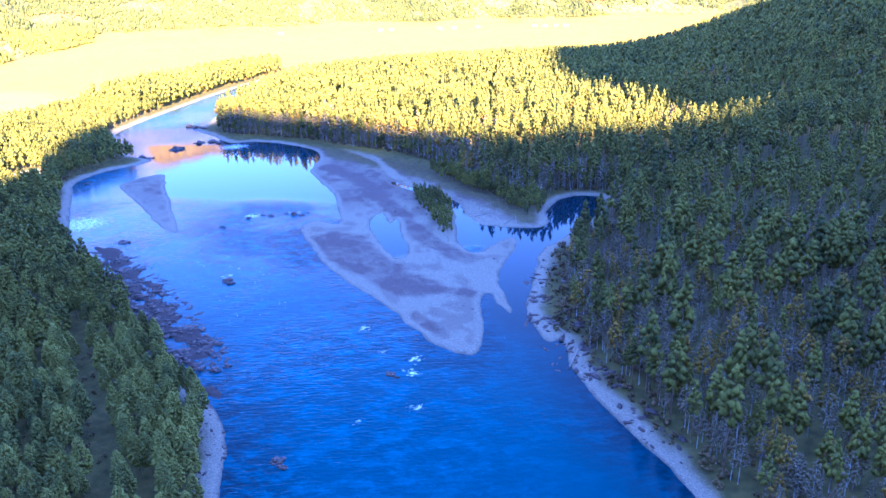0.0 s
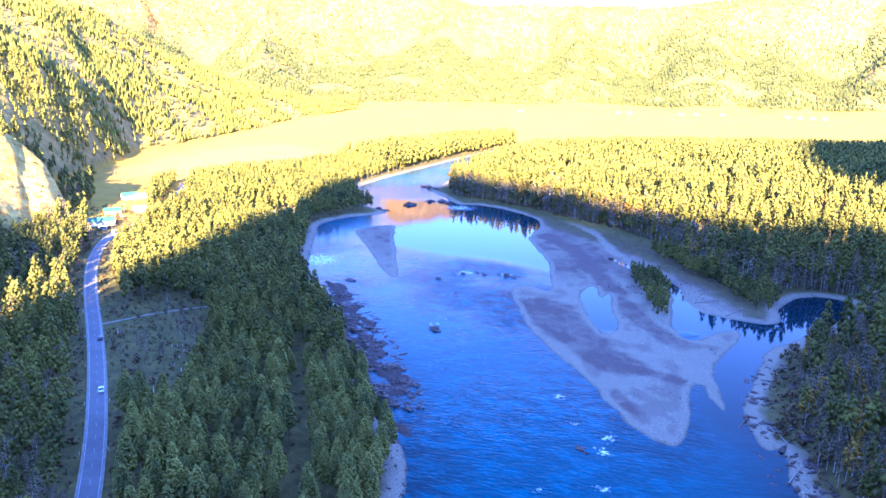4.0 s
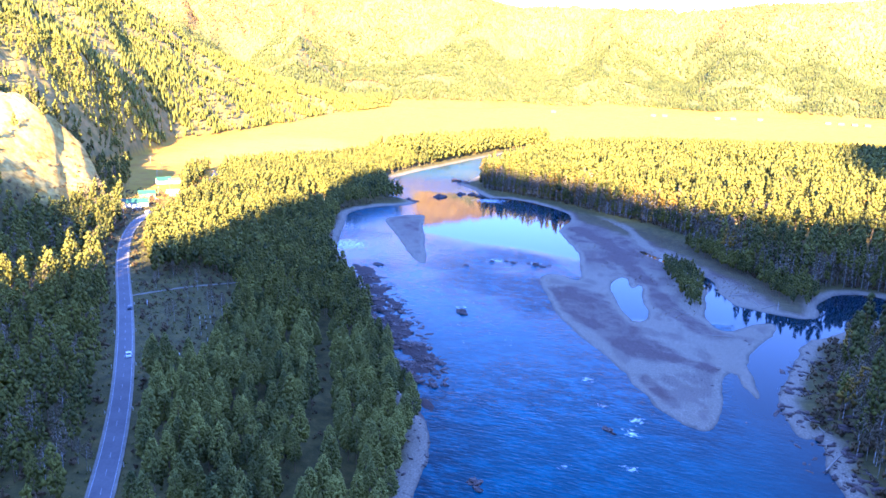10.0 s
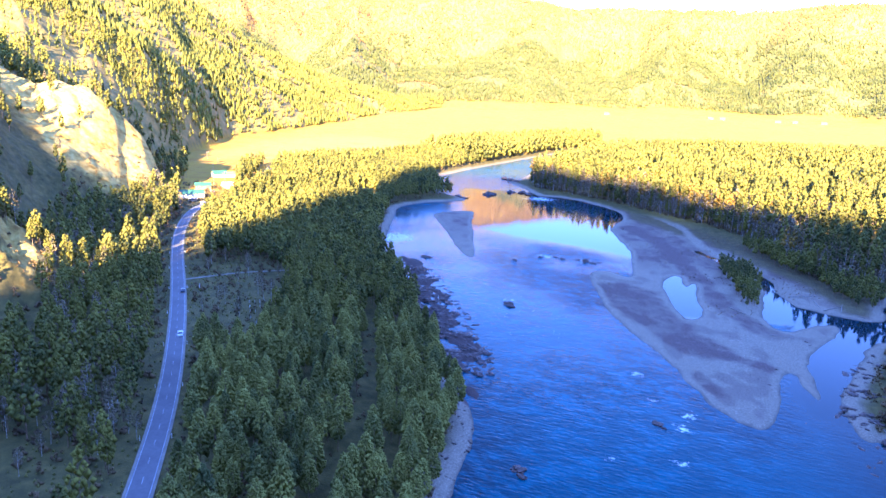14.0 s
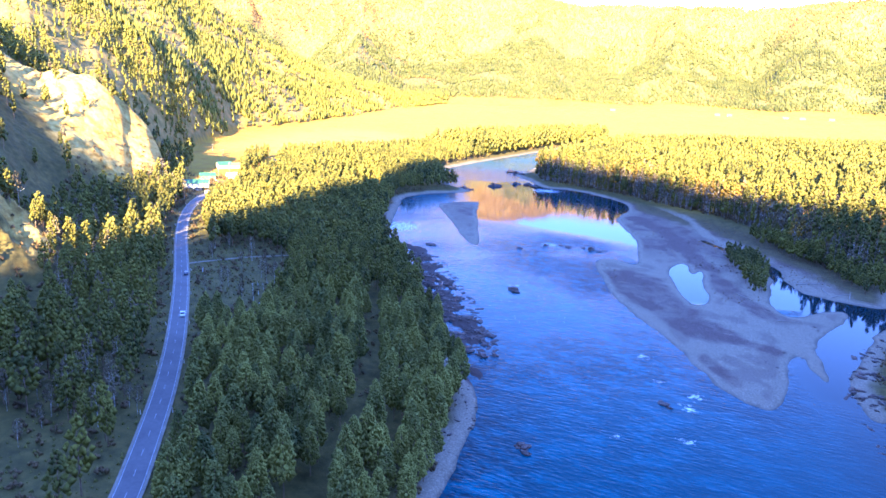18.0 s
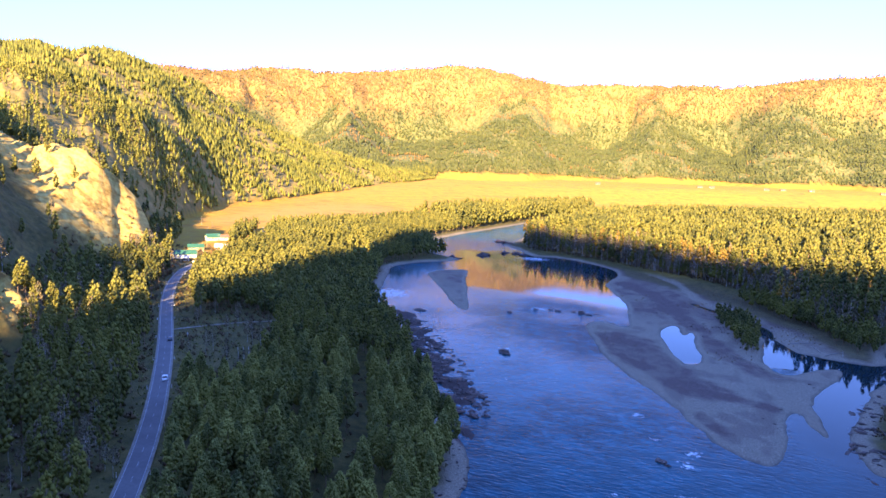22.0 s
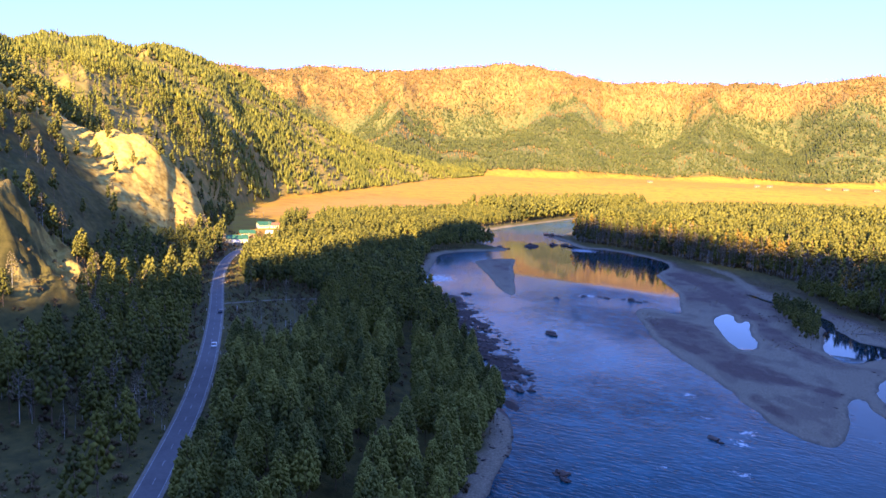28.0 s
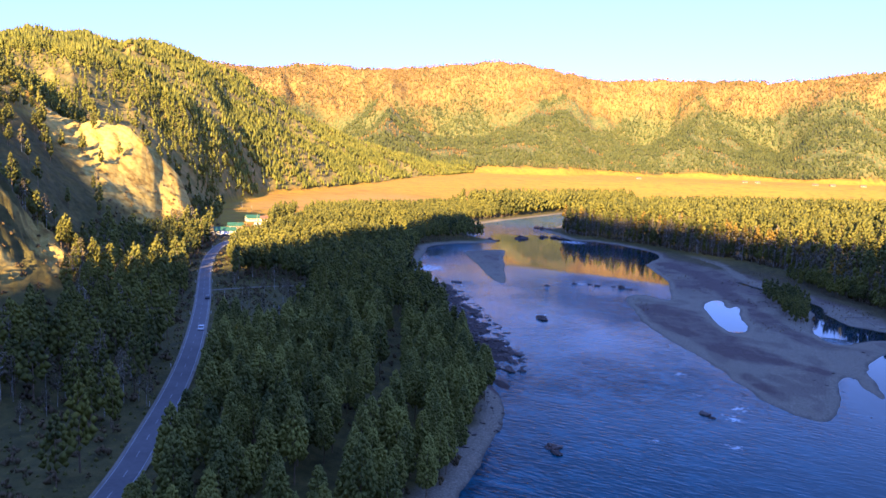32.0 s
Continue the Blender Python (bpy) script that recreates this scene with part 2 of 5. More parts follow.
def terrain(x, y):
    """Ground height and the weights of its surfaces at plan positions."""
    r = np.hypot(x, y)
    az = np.degrees(np.arctan2(x, y))
    near = r < 2500
    wobble = np.where(near, 1.0, 0.0) * 1.4
    wx, wy = x + wobble * fbm(x / 9, y / 9, 3), y + wobble * fbm(x / 9, y / 9, 13)
    shore = np.full(x.shape, 3000.0)
    xs, ys = wx[near], wy[near]
    d_river = signed(xs, ys, RIVER)
    d_pool = signed(xs, ys, POOL)
    d_isle = signed(xs, ys, ISLAND)
    d = np.minimum(np.minimum(d_river, d_pool), signed(xs, ys, POND))
    d = np.maximum(d, -d_isle)
    shore[near] = d
    bar = np.zeros(x.shape)
    bar[near] = np.clip(0.5 - signed(xs, ys, GRAVEL_BAR) / 8, 0, 1)
    isle = np.zeros(x.shape)
    isle[near] = (d_isle < 6).astype(float)
    bar = np.maximum(bar, isle)
    road = np.full(x.shape, 500.0)
    road[near] = line_distance(x[near], y[near], ROAD_LINE)
    # valley floor
    floor = 6 + 52 * smooth(650, 2400, r) + 0.5 * fbm(x / 25, y / 25, 5) * smooth(6, 25, road)
    left = smooth(0, -60, x + 0.45 * (y - 100))
    bank = np.where(left > 0.5, 1.2 + 4.8 * smooth(4, 50, shore), 0.8 + 3.4 * smooth(6, 60, shore))
    land = bank + np.maximum(floor - bank, 0) * smooth(20, 420, shore)
    low = 0.12 + 0.75 * (1 - np.exp(-np.maximum(shore, 0) / 7)) + 0.35 * fbm(x / 14, y / 14, 9)
    edge = smooth(0, 5, shore)
    h = np.where(shore > 0, edge * (land * (1 - bar) + low * bar) + (1 - edge) * np.maximum(shore, 0) * 0.16, np.maximum(shore * 0.14, -3))
    h = h + 0.22 * fbm(x / 3.0, y / 3.0, 21) * smooth(1, 6, np.abs(shore)) * (r < 900) * smooth(5, 9, road)
    brook = np.full(x.shape, 99.0)
    brook[near] = line_distance(xs, ys, BROOK)
    h = h - 1.3 * smooth(4.5, 1.5, brook + 1.5 * fbm(x / 6, y / 6, 27))
    # flat rock shelf breaking the surface
    shelf = np.zeros(x.shape)
    shelf[near] = smooth(30, 12, line_distance(xs, ys, SHELF) + 6 * fbm(xs / 16, ys / 16, 23))
    shelf = shelf * smooth(-30, -10, shore) * smooth(3, 0, shore)
    slab_z = -0.35 + 1.7 * fbm((0.6 * x + 0.8 * y) / 4, (0.8 * x - 0.6 * y) / 9, 25) + 0.6 * smooth(-20, -8, shore)
    h = np.where(shelf > 0.02, np.maximum(h, slab_z * shelf - 0.5 * (1 - shelf)), h)
    # low wooded hill on the far side of the river
    hill = smooth(12, 40, az) * smooth(130, 60, az) * smooth(380, 1500, r) * 190 * smooth(3000, 1700, r)
    hill = hill + 16 * np.exp(-((r - 520) / 70) ** 2) * smooth(16, 24, az) * smooth(70, 40, az)
    h = h + np.where(shore > 0, hill * smooth(0, 60, shore), 0)
    # hillside with the cliff
    foot, spur, top = np.interp(az, HILL_AZ, HILL_FOOT), np.interp(az, HILL_AZ, HILL_SPUR), np.interp(az, HILL_AZ, HILL_TOP)
    on_hill = smooth(-45.6, -46.4, az) * smooth(-165, -140, az)
    crag = ridged(x / 46 + y / 90, y / 46, 31)
    u = (r + (3 + 5 * smooth(-56, -60, az)) * fbm(x / 18, y / 18, 33) - foot) / (spur - foot)
    power = np.interp(az, [-75, -58, -55, -46], [1.15, 1.2, 1.6, 1.4])
    rise = np.clip(u, 0, 1) ** power * (top - 6)
    gully = np.interp(az, [-60, -56, -53, -46], [0.0, 0.06, 0.38, 0.65])
    fall = rise * (1 - gully * smooth(1.0, 1.0 + 60 / np.maximum(spur - foot, 30), u))
    fall = fall + (4.5 * crag * smooth(-55, -59, az) + 2.2 * ridged(x / 13, y / 15, 37)) * smooth(0.05, 0.4, u) * smooth(1.6, 1.1, u)
    bed = 0.36 * x + 0.48 * y + 0.80 * fall
    along = 0.72 * x + 0.38 * y - 0.55 * fall
    face = smooth(0.3, 0.55, u) * smooth(1.25, 1.0, u) * smooth(-62, -57, az)
    fall = fall + (2.6 * vnoise(bed / 11, along / 90, 39) + 1.3 * ridged(bed / 4.5, along / 35, 34, 2)) * face
    ub = (r + 5 * fbm(x / 14, y / 14, 36) - 556) / 64
    fin = np.clip(ub, 0, 1) ** 1.15 * (np.interp(az, FIN_AZ, FIN_TOP) - 6) * (1 - 0.8 * smooth(1.0, 1.9, ub))
    fin = fin + 1.8 * ridged((0.36 * x + 0.48 * y + 0.8 * fin) / 6, (0.72 * x + 0.38 * y) / 40, 35, 2) * smooth(3, 14, fin)
    fin = fin * smooth(-54.5, -53, az) * smooth(-47.4, -47.7, az)
    fall = np.maximum(np.where(u > 0, fall, 0), fin)
    knoll = 29 * np.exp(-(((x + 298) / 42) ** 2 + ((y - 164) / 36) ** 2)) * (1 + 0.30 * crag + 0.30 * ridged(x / 13, y / 16, 38) + 0.16 * ridged(x / 5, y / 6, 36, 3))
    h = h + on_hill * fall * (shore > 0) + knoll * smooth(20, 60, road)
    # mountain above it
    m_foot, m_crest = np.interp(az, MOUNT_AZ, MOUNT_FOOT), np.interp(az, MOUNT_AZ, MOUNT_CREST)
    m_top = 62 + np.interp(az, MOUNT_AZ, MOUNT_SLOPE) * m_crest
    on_mount = smooth(-25.5, -29, az) * smooth(-165, -140, az)
    u2 = (r + 60 * fbm(x / 160, y / 160, 41) - m_foot) / (m_crest - m_foot)
    spurs = ridged(az / 5.5 + 0.6 * u2, r / 900, 43, 3)
    base = h
    m = base + (np.maximum(m_top - base, 0)) * np.clip(u2, 0, 1) ** 0.92 + (26 * spurs + 9 * ridged(x / 60, y / 60, 45)) * smooth(0.03, 0.3, u2) * smooth(1.0, 0.75, u2)
    m = m - np.maximum(u2 - 1, 0) * 120 + 5 * ridged(x / 25, y / 25, 47) * smooth(0.3, 0.6, u2)
    h = np.where(u2 > 0, h * (1 - on_mount) + m * on_mount, h)
    # far range: green spurs before a rusty, fluted wall
    crest = 3450 + 120 * vnoise(az / 7, az * 0 + 3, 51)
    lean = az + 1.3 * vnoise(r / 260, az / 9, 52) + 0.5 * vnoise(r / 90, az / 3, 57)
    f_foot = np.interp(az, SPUR_AZ, SPUR_FOOT) + 60 * vnoise(az / 2.3, az * 0 + 5, 54)
    f_top = 66 + np.interp(az, RANGE_AZ, RANGE_SLOPE) * crest
    on_far = smooth(-72, -62, az) * smooth(75, 60, az)
    u3 = (r - f_foot) / (crest - f_foot)
    ridge_r = f_foot + 0.60 * (crest - f_foot)
    uf = np.clip((r - f_foot) / (ridge_r - f_foot), 0, 1)
    uw = np.clip((r - ridge_r) / (crest - ridge_r), 0, 1)
    up = np.interp(lean, SPUR_AZ, SPUR_UP)
    up = up - 0.22 * (1 - np.abs(2 * (lean / 3.1 - np.floor(lean / 3.1)) - 1)) * up
    wx3, wy3 = x + 60 * fbm(x / 300, y / 300, 55), y + 60 * fbm(x / 300, y / 300, 56)
    gullies = ridged(wx3 / 230, wy3 / 300, 58, 4)
    spur_z = (0.42 + 0.58 * up) * 300 * uf ** 0.92 * (1 - 0.25 * (1 - up) * uf)
    flutes = ridged(az / 1.5 + 0.4 * vnoise(r / 200, az / 4, 53), r / 2200, 59, 3)
    f = 58 + spur_z + np.maximum(f_top - 58 - spur_z, 0) * uw ** 0.95
    f = f + 26 * gullies * smooth(0.05, 0.4, uf) * smooth(1.0, 0.6, uw) + 34 * flutes * smooth(0.0, 0.25, uw) * smooth(1.0, 0.5, uw)
    f = f + 12 * fbm(az / 0.8, r / 400, 61) * smooth(0.5, 1, uw) - np.maximum(u3 - 1, 0) * 500
    f = np.where(u3 > 0, h * (1 - on_far) + np.maximum(f, h) * on_far, h)
    front = f > h + 0.01
    h = np.maximum(h, f)
    u3 = np.where(front, u3, -0.1)
    # ground behind the viewer and at the sides
    side = smooth(60, 80, az) + smooth(-140, -165, az)
    h = h + np.clip(side, 0, 1) * smooth(150, 900, shore) * smooth(500, 1500, r) * 60
    # surfaces
    gravel = np.where(shore > -3, np.maximum(bar * smooth(60, 50, r - 600), smooth(9, 4, shore + 3 * fbm(x / 11, y / 11, 63))), 0)
    gravel = np.where(shore < -3, 1, gravel)
    meadow = smooth(560, 640, r) * (u2 * on_mount < 0.02) * (u3 < 0.035 + 0.02 * fbm(x / 40, y / 40, 62)) * smooth(15, 60, shore)
    on_slope = np.maximum(on_hill * smooth(0.0, 0.12, u), on_mount * smooth(0.0, 0.1, u2))
    cliff_low = np.interp(az, [-70, -62, -59, -57.5, -56, -54.4, -52, -50, -46], [0.98, 0.94, 0.88, 0.8, 0.72, 0.54, 0.34, 0.2, 0.15]) + 0.35 * smooth(-57, -60, az) * smooth(-0.05, -0.2, fbm(x / 17, y / 17, 64))
    cliff = on_hill * smooth(-0.08, 0.12, u - cliff_low + 0.08 * crag) * smooth(1.35, 1.05, u) * smooth(-74, -70, az) + on_hill * smooth(8, 16, fin) * smooth(1.5, 1.1, ub) + 0.85 * smooth(7, 20, knoll) * smooth(-0.15, 0.2, fbm(x / 9, y / 9, 66))
    outcrop = ~front * np.maximum(on_mount * smooth(0.0, 0.1, u2), 0.12 * on_slope) * smooth(0.48, 0.60, ridged(x / 48 + y / 90, y / 48 - x / 120, 65)) * 0.45
    rock = np.clip(np.maximum(cliff, outcrop), 0, 1)
    rust = np.clip(smooth(265, 390, f + 120 * fbm(x / 240, y / 240, 67) + 70 * fbm(x / 70, y / 70, 69) - 60 * up * (uw < 0.2) + 70 * smooth(-22, -34, az)) * (u3 > 0) + ~front * (0.75 * on_mount * smooth(0.55, 0.95, u2 + 0.3 * fbm(x / 120, y / 120, 68))), 0, 1)
    canopy = np.clip(smooth(0.03, 0.08, u3) + ~front * on_mount * smooth(0.0, 0.05, u2), 0, 1) * (1 - 0.85 * rust) * (1 - rock)
    return h, dict(canopy=canopy, shelf=shelf, shore=shore, gravel=gravel, meadow=meadow, rock=rock, rust=rust, bar=bar, road=road, u=u * on_hill, u2=u2 * on_mount, u3=u3, az=az, r=r)


# ---- materials ----
def material(name, rough=0.8, metal=0.0):
    mat = bpy.data.materials.new(name)
    mat.use_nodes = True
    bsdf = mat.node_tree.nodes["Principled BSDF"]
    bsdf.inputs["Roughness"].default_value = rough
    bsdf.inputs["Metallic"].default_value = metal
    return mat, mat.node_tree.nodes, mat.node_tree.links, bsdf


def noise_node(nodes, links, vector, scale, detail=4.0, rough=0.6):
    n = nodes.new("ShaderNodeTexNoise")
    n.inputs["Scale"].default_value = scale
    n.inputs["Detail"].default_value = detail
    n.inputs["Roughness"].default_value = rough
    if vector is not None:
        links.new(vector, n.inputs["Vector"])
    return n.outputs["Fac"]


def ramp(nodes, links, fac, stops):
    n = nodes.new("ShaderNodeValToRGB")
    while len(n.color_ramp.elements) < len(stops):
        n.color_ramp.elements.new(0.5)
    for e, (p, c) in zip(n.color_ramp.elements, stops):
        e.position = p
        e.color = (*c, 1)
    links.new(fac, n.inputs[0])
    return n.outputs[0]


def mix(nodes, links, fac, a, b, how="MIX"):
    n = nodes.new("ShaderNodeMix")
    n.data_type = "RGBA"
    n.blend_type = how
    for value, i in ((fac, 0), (a, 6), (b, 7)):
        if hasattr(value, "links"):
            links.new(value, n.inputs[i])
        elif i == 0:
            n.inputs[i].default_value = value
        else:
            n.inputs[i].default_value = (*value, 1)
    return n.outputs[2]


def bump(nodes, links, bsdf, height, strength=0.5, distance=0.1):
    n = nodes.new("ShaderNodeBump")
    n.inputs["Strength"].default_value = strength
    n.inputs["Distance"].default_value = distance
    links.new(height, n.inputs["Height"])
    links.new(n.outputs[0], bsdf.inputs["Normal"])
    return n


def position(nodes):
    return nodes.new("ShaderNodeNewGeometry").outputs["Position"]


def attribute(nodes, name):
    n = nodes.new("ShaderNodeAttribute")
    n.attribute_name = name
    return n


def mottled(name, stops, scale, rough=0.85, bump_scale=None, strength=0.4, distance=0.1, metal=0.0, vary=0.0):
    """A surface in a few tones of coarse and fine noise."""
    mat, n, l, b = material(name, rough, metal)
    p = position(n)
    coarse = noise_node(n, l, p, scale)
    col = ramp(n, l, coarse, stops)
    fine = noise_node(n, l, p, scale * 9, 3)
    col = mix(n, l, 0.35, col, ramp(n, l, fine, [(0.3, (0.35, 0.35, 0.35)), (0.7, (1.0, 1.0, 1.0))]), "MULTIPLY")
    if vary:
        info = n.new("ShaderNodeObjectInfo")
        hsv = n.new("ShaderNodeHueSaturation")
        m = n.new("ShaderNodeMapRange")
        l.new(info.outputs["Random"], m.inputs[0])
        m.inputs[3].default_value, m.inputs[4].default_value = 1 - vary, 1 + vary
        l.new(m.outputs[0], hsv.inputs["Value"])
        l.new(col, hsv.inputs["Color"])
        col = hsv.outputs[0]
    l.new(col, b.inputs["Base Color"])
    if bump_scale:
        bump(n, l, b, noise_node(n, l, p, bump_scale, 5), strength, distance)
    return mat


def foliage(name, dark, light, island=True):
    """Needles or leaves: each tree of its own tone, finer variation inside the crown."""
    mat, n, l, b = material(name, 0.75)
    b.inputs["Specular IOR Level"].default_value = 0.25
    p = position(n)
    fine = noise_node(n, l, p, 1.1, 3)
    if island:
        rnd = n.new("ShaderNodeNewGeometry").outputs["Random Per Island"]
    else:
        rnd = n.new("ShaderNodeObjectInfo").outputs["Random"]
    wide = noise_node(n, l, p, 0.02, 2)
    stand = noise_node(n, l, p, 0.11, 1)
    s = n.new("ShaderNodeMath")
    s.operation = "MULTIPLY_ADD"
    l.new(stand, s.inputs[0])
    s.inputs[1].default_value = 1.1
    l.new(wide, s.inputs[2])
    a = n.new("ShaderNodeMath")
    a.operation = "MULTIPLY_ADD"
    l.new(rnd, a.inputs[0])
    a.inputs[1].default_value = 0.22
    l.new(s.outputs[0], a.inputs[2])
    c = n.new("ShaderNodeMath")
    c.operation = "MULTIPLY_ADD"
    l.new(fine, c.inputs[0])
    c.inputs[1].default_value = 0.6
    l.new(a.outputs[0], c.inputs[2])
    half = n.new("ShaderNodeMath")
    half.operation = "MULTIPLY"
    l.new(c.outputs[0], half.inputs[0])
    half.inputs[1].default_value = 0.5
    tone = ramp(n, l, half.outputs[0], [(0.56, dark), (0.84, light)])
    l.new(tone, b.inputs["Base Color"])
    thin = n.new("ShaderNodeBsdfTranslucent")
    l.new(tone, thin.inputs["Color"])
    both = n.new("ShaderNodeMixShader")
    both.inputs[0].default_value = 0.30
    l.new(b.outputs[0], both.inputs[1])
    l.new(thin.outputs[0], both.inputs[2])
    l.new(both.outputs[0], n["Material Output"].inputs["Surface"])
    return mat


M_PINE = foliage("pine_needles", (0.060, 0.070, 0.020), (0.225, 0.205, 0.036))
M_PINE_FAR = foliage("distant_needles", (0.055, 0.078, 0.030), (0.15, 0.155, 0.046))
# lighter copy of the pine needles, with sunlight on the mountainside put into the colour
M_PINE_SUN = foliage("sunlit_needles", (0.105, 0.120, 0.024), (0.275, 0.255, 0.040))
M_PINE_NEAR = foliage("pine_needles_near", (0.092, 0.104, 0.032), (0.33, 0.305, 0.066), False)
M_AUTUMN = foliage("autumn_leaves", (0.14, 0.095, 0.022), (0.36, 0.22, 0.035))
M_BARE = foliage("bare_twigs", (0.12, 0.092, 0.052), (0.25, 0.195, 0.115))
M_LARCH = foliage("rusty_larch", (0.17, 0.098, 0.034), (0.34, 0.205, 0.062))
M_BARK = mottled("pine_bark", [(0.3, (0.15, 0.09, 0.055)), (0.7, (0.32, 0.20, 0.12))], 0.8)
M_BIRCH = mottled("birch_bark", [(0.35, (0.22, 0.20, 0.18)), (0.6, (0.52, 0.49, 0.45))], 1.2)
M_ROCK = mottled("river_rock", [(0.3, (0.030, 0.019, 0.016)), (0.7, (0.115, 0.068, 0.054))], 0.6, 0.75, 1.6, 0.8, 0.3)
M_ASPHALT = mottled("asphalt", [(0.3, (0.098, 0.090, 0.092)), (0.7, (0.145, 0.134, 0.136))], 0.12, 0.85, 3.0, 0.15, 0.02)
M_PAINT = mottled("road_paint", [(0.3, (0.22, 0.22, 0.23)), (0.7, (0.45, 0.45, 0.45))], 0.7)
M_SHOULDER = mottled("road_shoulder", [(0.3, (0.16, 0.14, 0.11)), (0.7, (0.26, 0.23, 0.18))], 0.4, 0.95, 3.0, 0.3, 0.05)


def ground_material():
    mat, n, l, b = material("ground", 0.92)
    b.inputs["Specular IOR Level"].default_value = 0.2
    p = position(n)
    w = n.new("ShaderNodeSeparateColor")
    l.new(attribute(n, "surface").outputs["Color"], w.inputs[0])
    gravel, meadow, rock = w.outputs
    w2 = n.new("ShaderNodeSeparateColor")
    l.new(attribute(n, "surface_two").outputs["Color"], w2.inputs[0])
    rust, wet, dark = w2.outputs
    broad = noise_node(n, l, p, 0.035, 5)
    mid = noise_node(n, l, p, 0.25, 5)
    fine = noise_node(n, l, p, 1.8, 4, 0.7)
    floor = ramp(n, l, mid, [(0.3, (0.048, 0.042, 0.013)), (0.55, (0.102, 0.085, 0.024)), (0.75, (0.16, 0.118, 0.036))])
    floor = mix(n, l, rust, floor, ramp(n, l, broad, [(0.3, (0.26, 0.145, 0.040)), (0.6, (0.38, 0.22, 0.058)), (0.8, (0.32, 0.225, 0.058))]))
    under = n.new("ShaderNodeSeparateColor")
    l.new(attribute(n, "surface_three").outputs["Color"], under.inputs[0])
    clump = noise_node(n, l, p, 0.09, 4, 0.7)
    floor = mix(n, l, under.outputs[0], floor, ramp(n, l, clump, [(0.33, (0.13, 0.118, 0.030)), (0.48, (0.22, 0.17, 0.045)), (0.64, (0.34, 0.22, 0.07))]))
    far = mix(n, l, under.outputs[1], (0, 0, 0), under.outputs[0])
    floor = mix(n, l, far, floor, ramp(n, l, clump, [(0.36, (0.065, 0.085, 0.028)), (0.52, (0.125, 0.130, 0.042)), (0.68, (0.27, 0.19, 0.07))]))
    grass = ramp(n, l, broad, [(0.3, (0.31, 0.155, 0.014)), (0.5, (0.42, 0.25, 0.022)), (0.7, (0.34, 0.155, 0.018))])
    plots = n.new("ShaderNodeMapping")
    plots.inputs["Rotation"].default_value = (0, 0, radians(8))
    plots.inputs["Scale"].default_value = (0.004, 0.010, 1.0)
    l.new(p, plots.inputs[0])
    parcel = noise_node(n, l, plots.outputs[0], 1.0, 4, 0.6)
    grass = mix(n, l, ramp(n, l, parcel, [(0.48, (0, 0, 0)), (0.66, (0.6, 0.6, 0.6))]), grass, (0.30, 0.15, 0.035))
    col = mix(n, l, meadow, floor, grass)
    stone = ramp(n, l, mid, [(0.25, (0.24, 0.15, 0.04)), (0.5, (0.50, 0.36, 0.10)), (0.75, (0.68, 0.52, 0.16))])
    bed = n.new("ShaderNodeVectorMath")
    bed.operation = "DOT_PRODUCT"
    l.new(p, bed.inputs[0])
    bed.inputs[1].default_value = (0.36, 0.48, 0.80)
    run = n.new("ShaderNodeVectorMath")
    run.operation = "DOT_PRODUCT"
    l.new(p, run.inputs[0])
    run.inputs[1].default_value = (0.045, 0.024, -0.034)
    lay = n.new("ShaderNodeCombineXYZ")
    l.new(bed.outputs["Value"], lay.inputs[0])
    l.new(run.outputs["Value"], lay.inputs[1])
    squash = n.new("ShaderNodeVectorMath")
    squash.operation = "MULTIPLY"
    l.new(lay.outputs[0], squash.inputs[0])
    squash.inputs[1].default_value = (0.16, 1.0, 1.0)
    strata = noise_node(n, l, squash.outputs[0], 1.0, 6, 0.68)
    stone = mix(n, l, 0.9, stone, ramp(n, l, strata, [(0.33, (0.16, 0.12, 0.07)), (0.42, (0.72, 0.60, 0.42)), (0.50, (1, 1, 1)), (0.60, (0.95, 0.88, 0.72)), (0.68, (0.55, 0.46, 0.24))]), "MULTIPLY")
    col = mix(n, l, rock, col, stone)
    pebbles = ramp(n, l, fine, [(0.3, (0.15, 0.122, 0.088)), (0.6, (0.275, 0.228, 0.165)), (0.8, (0.42, 0.35, 0.26))])
    silt = ramp(n, l, fine, [(0.3, (0.070, 0.046, 0.042)), (0.7, (0.165, 0.108, 0.092))])
    col = mix(n, l, gravel, col, mix(n, l, dark, pebbles, silt))
    col = mix(n, l, wet, col, mix(n, l, 1.0, col, (0.42, 0.42, 0.44), "MULTIPLY"))
    col = mix(n, l, 0.4, col, ramp(n, l, fine, [(0.25, (0.45, 0.45, 0.45)), (0.75, (1, 1, 1))]), "MULTIPLY")
    l.new(col, b.inputs["Base Color"])
    h = n.new("ShaderNodeMath")
    h.operation = "ADD"
    l.new(mid, h.inputs[0])
    l.new(fine, h.inputs[1])
    bump(n, l, b, h.outputs[0], 0.6, 0.5)
    return mat


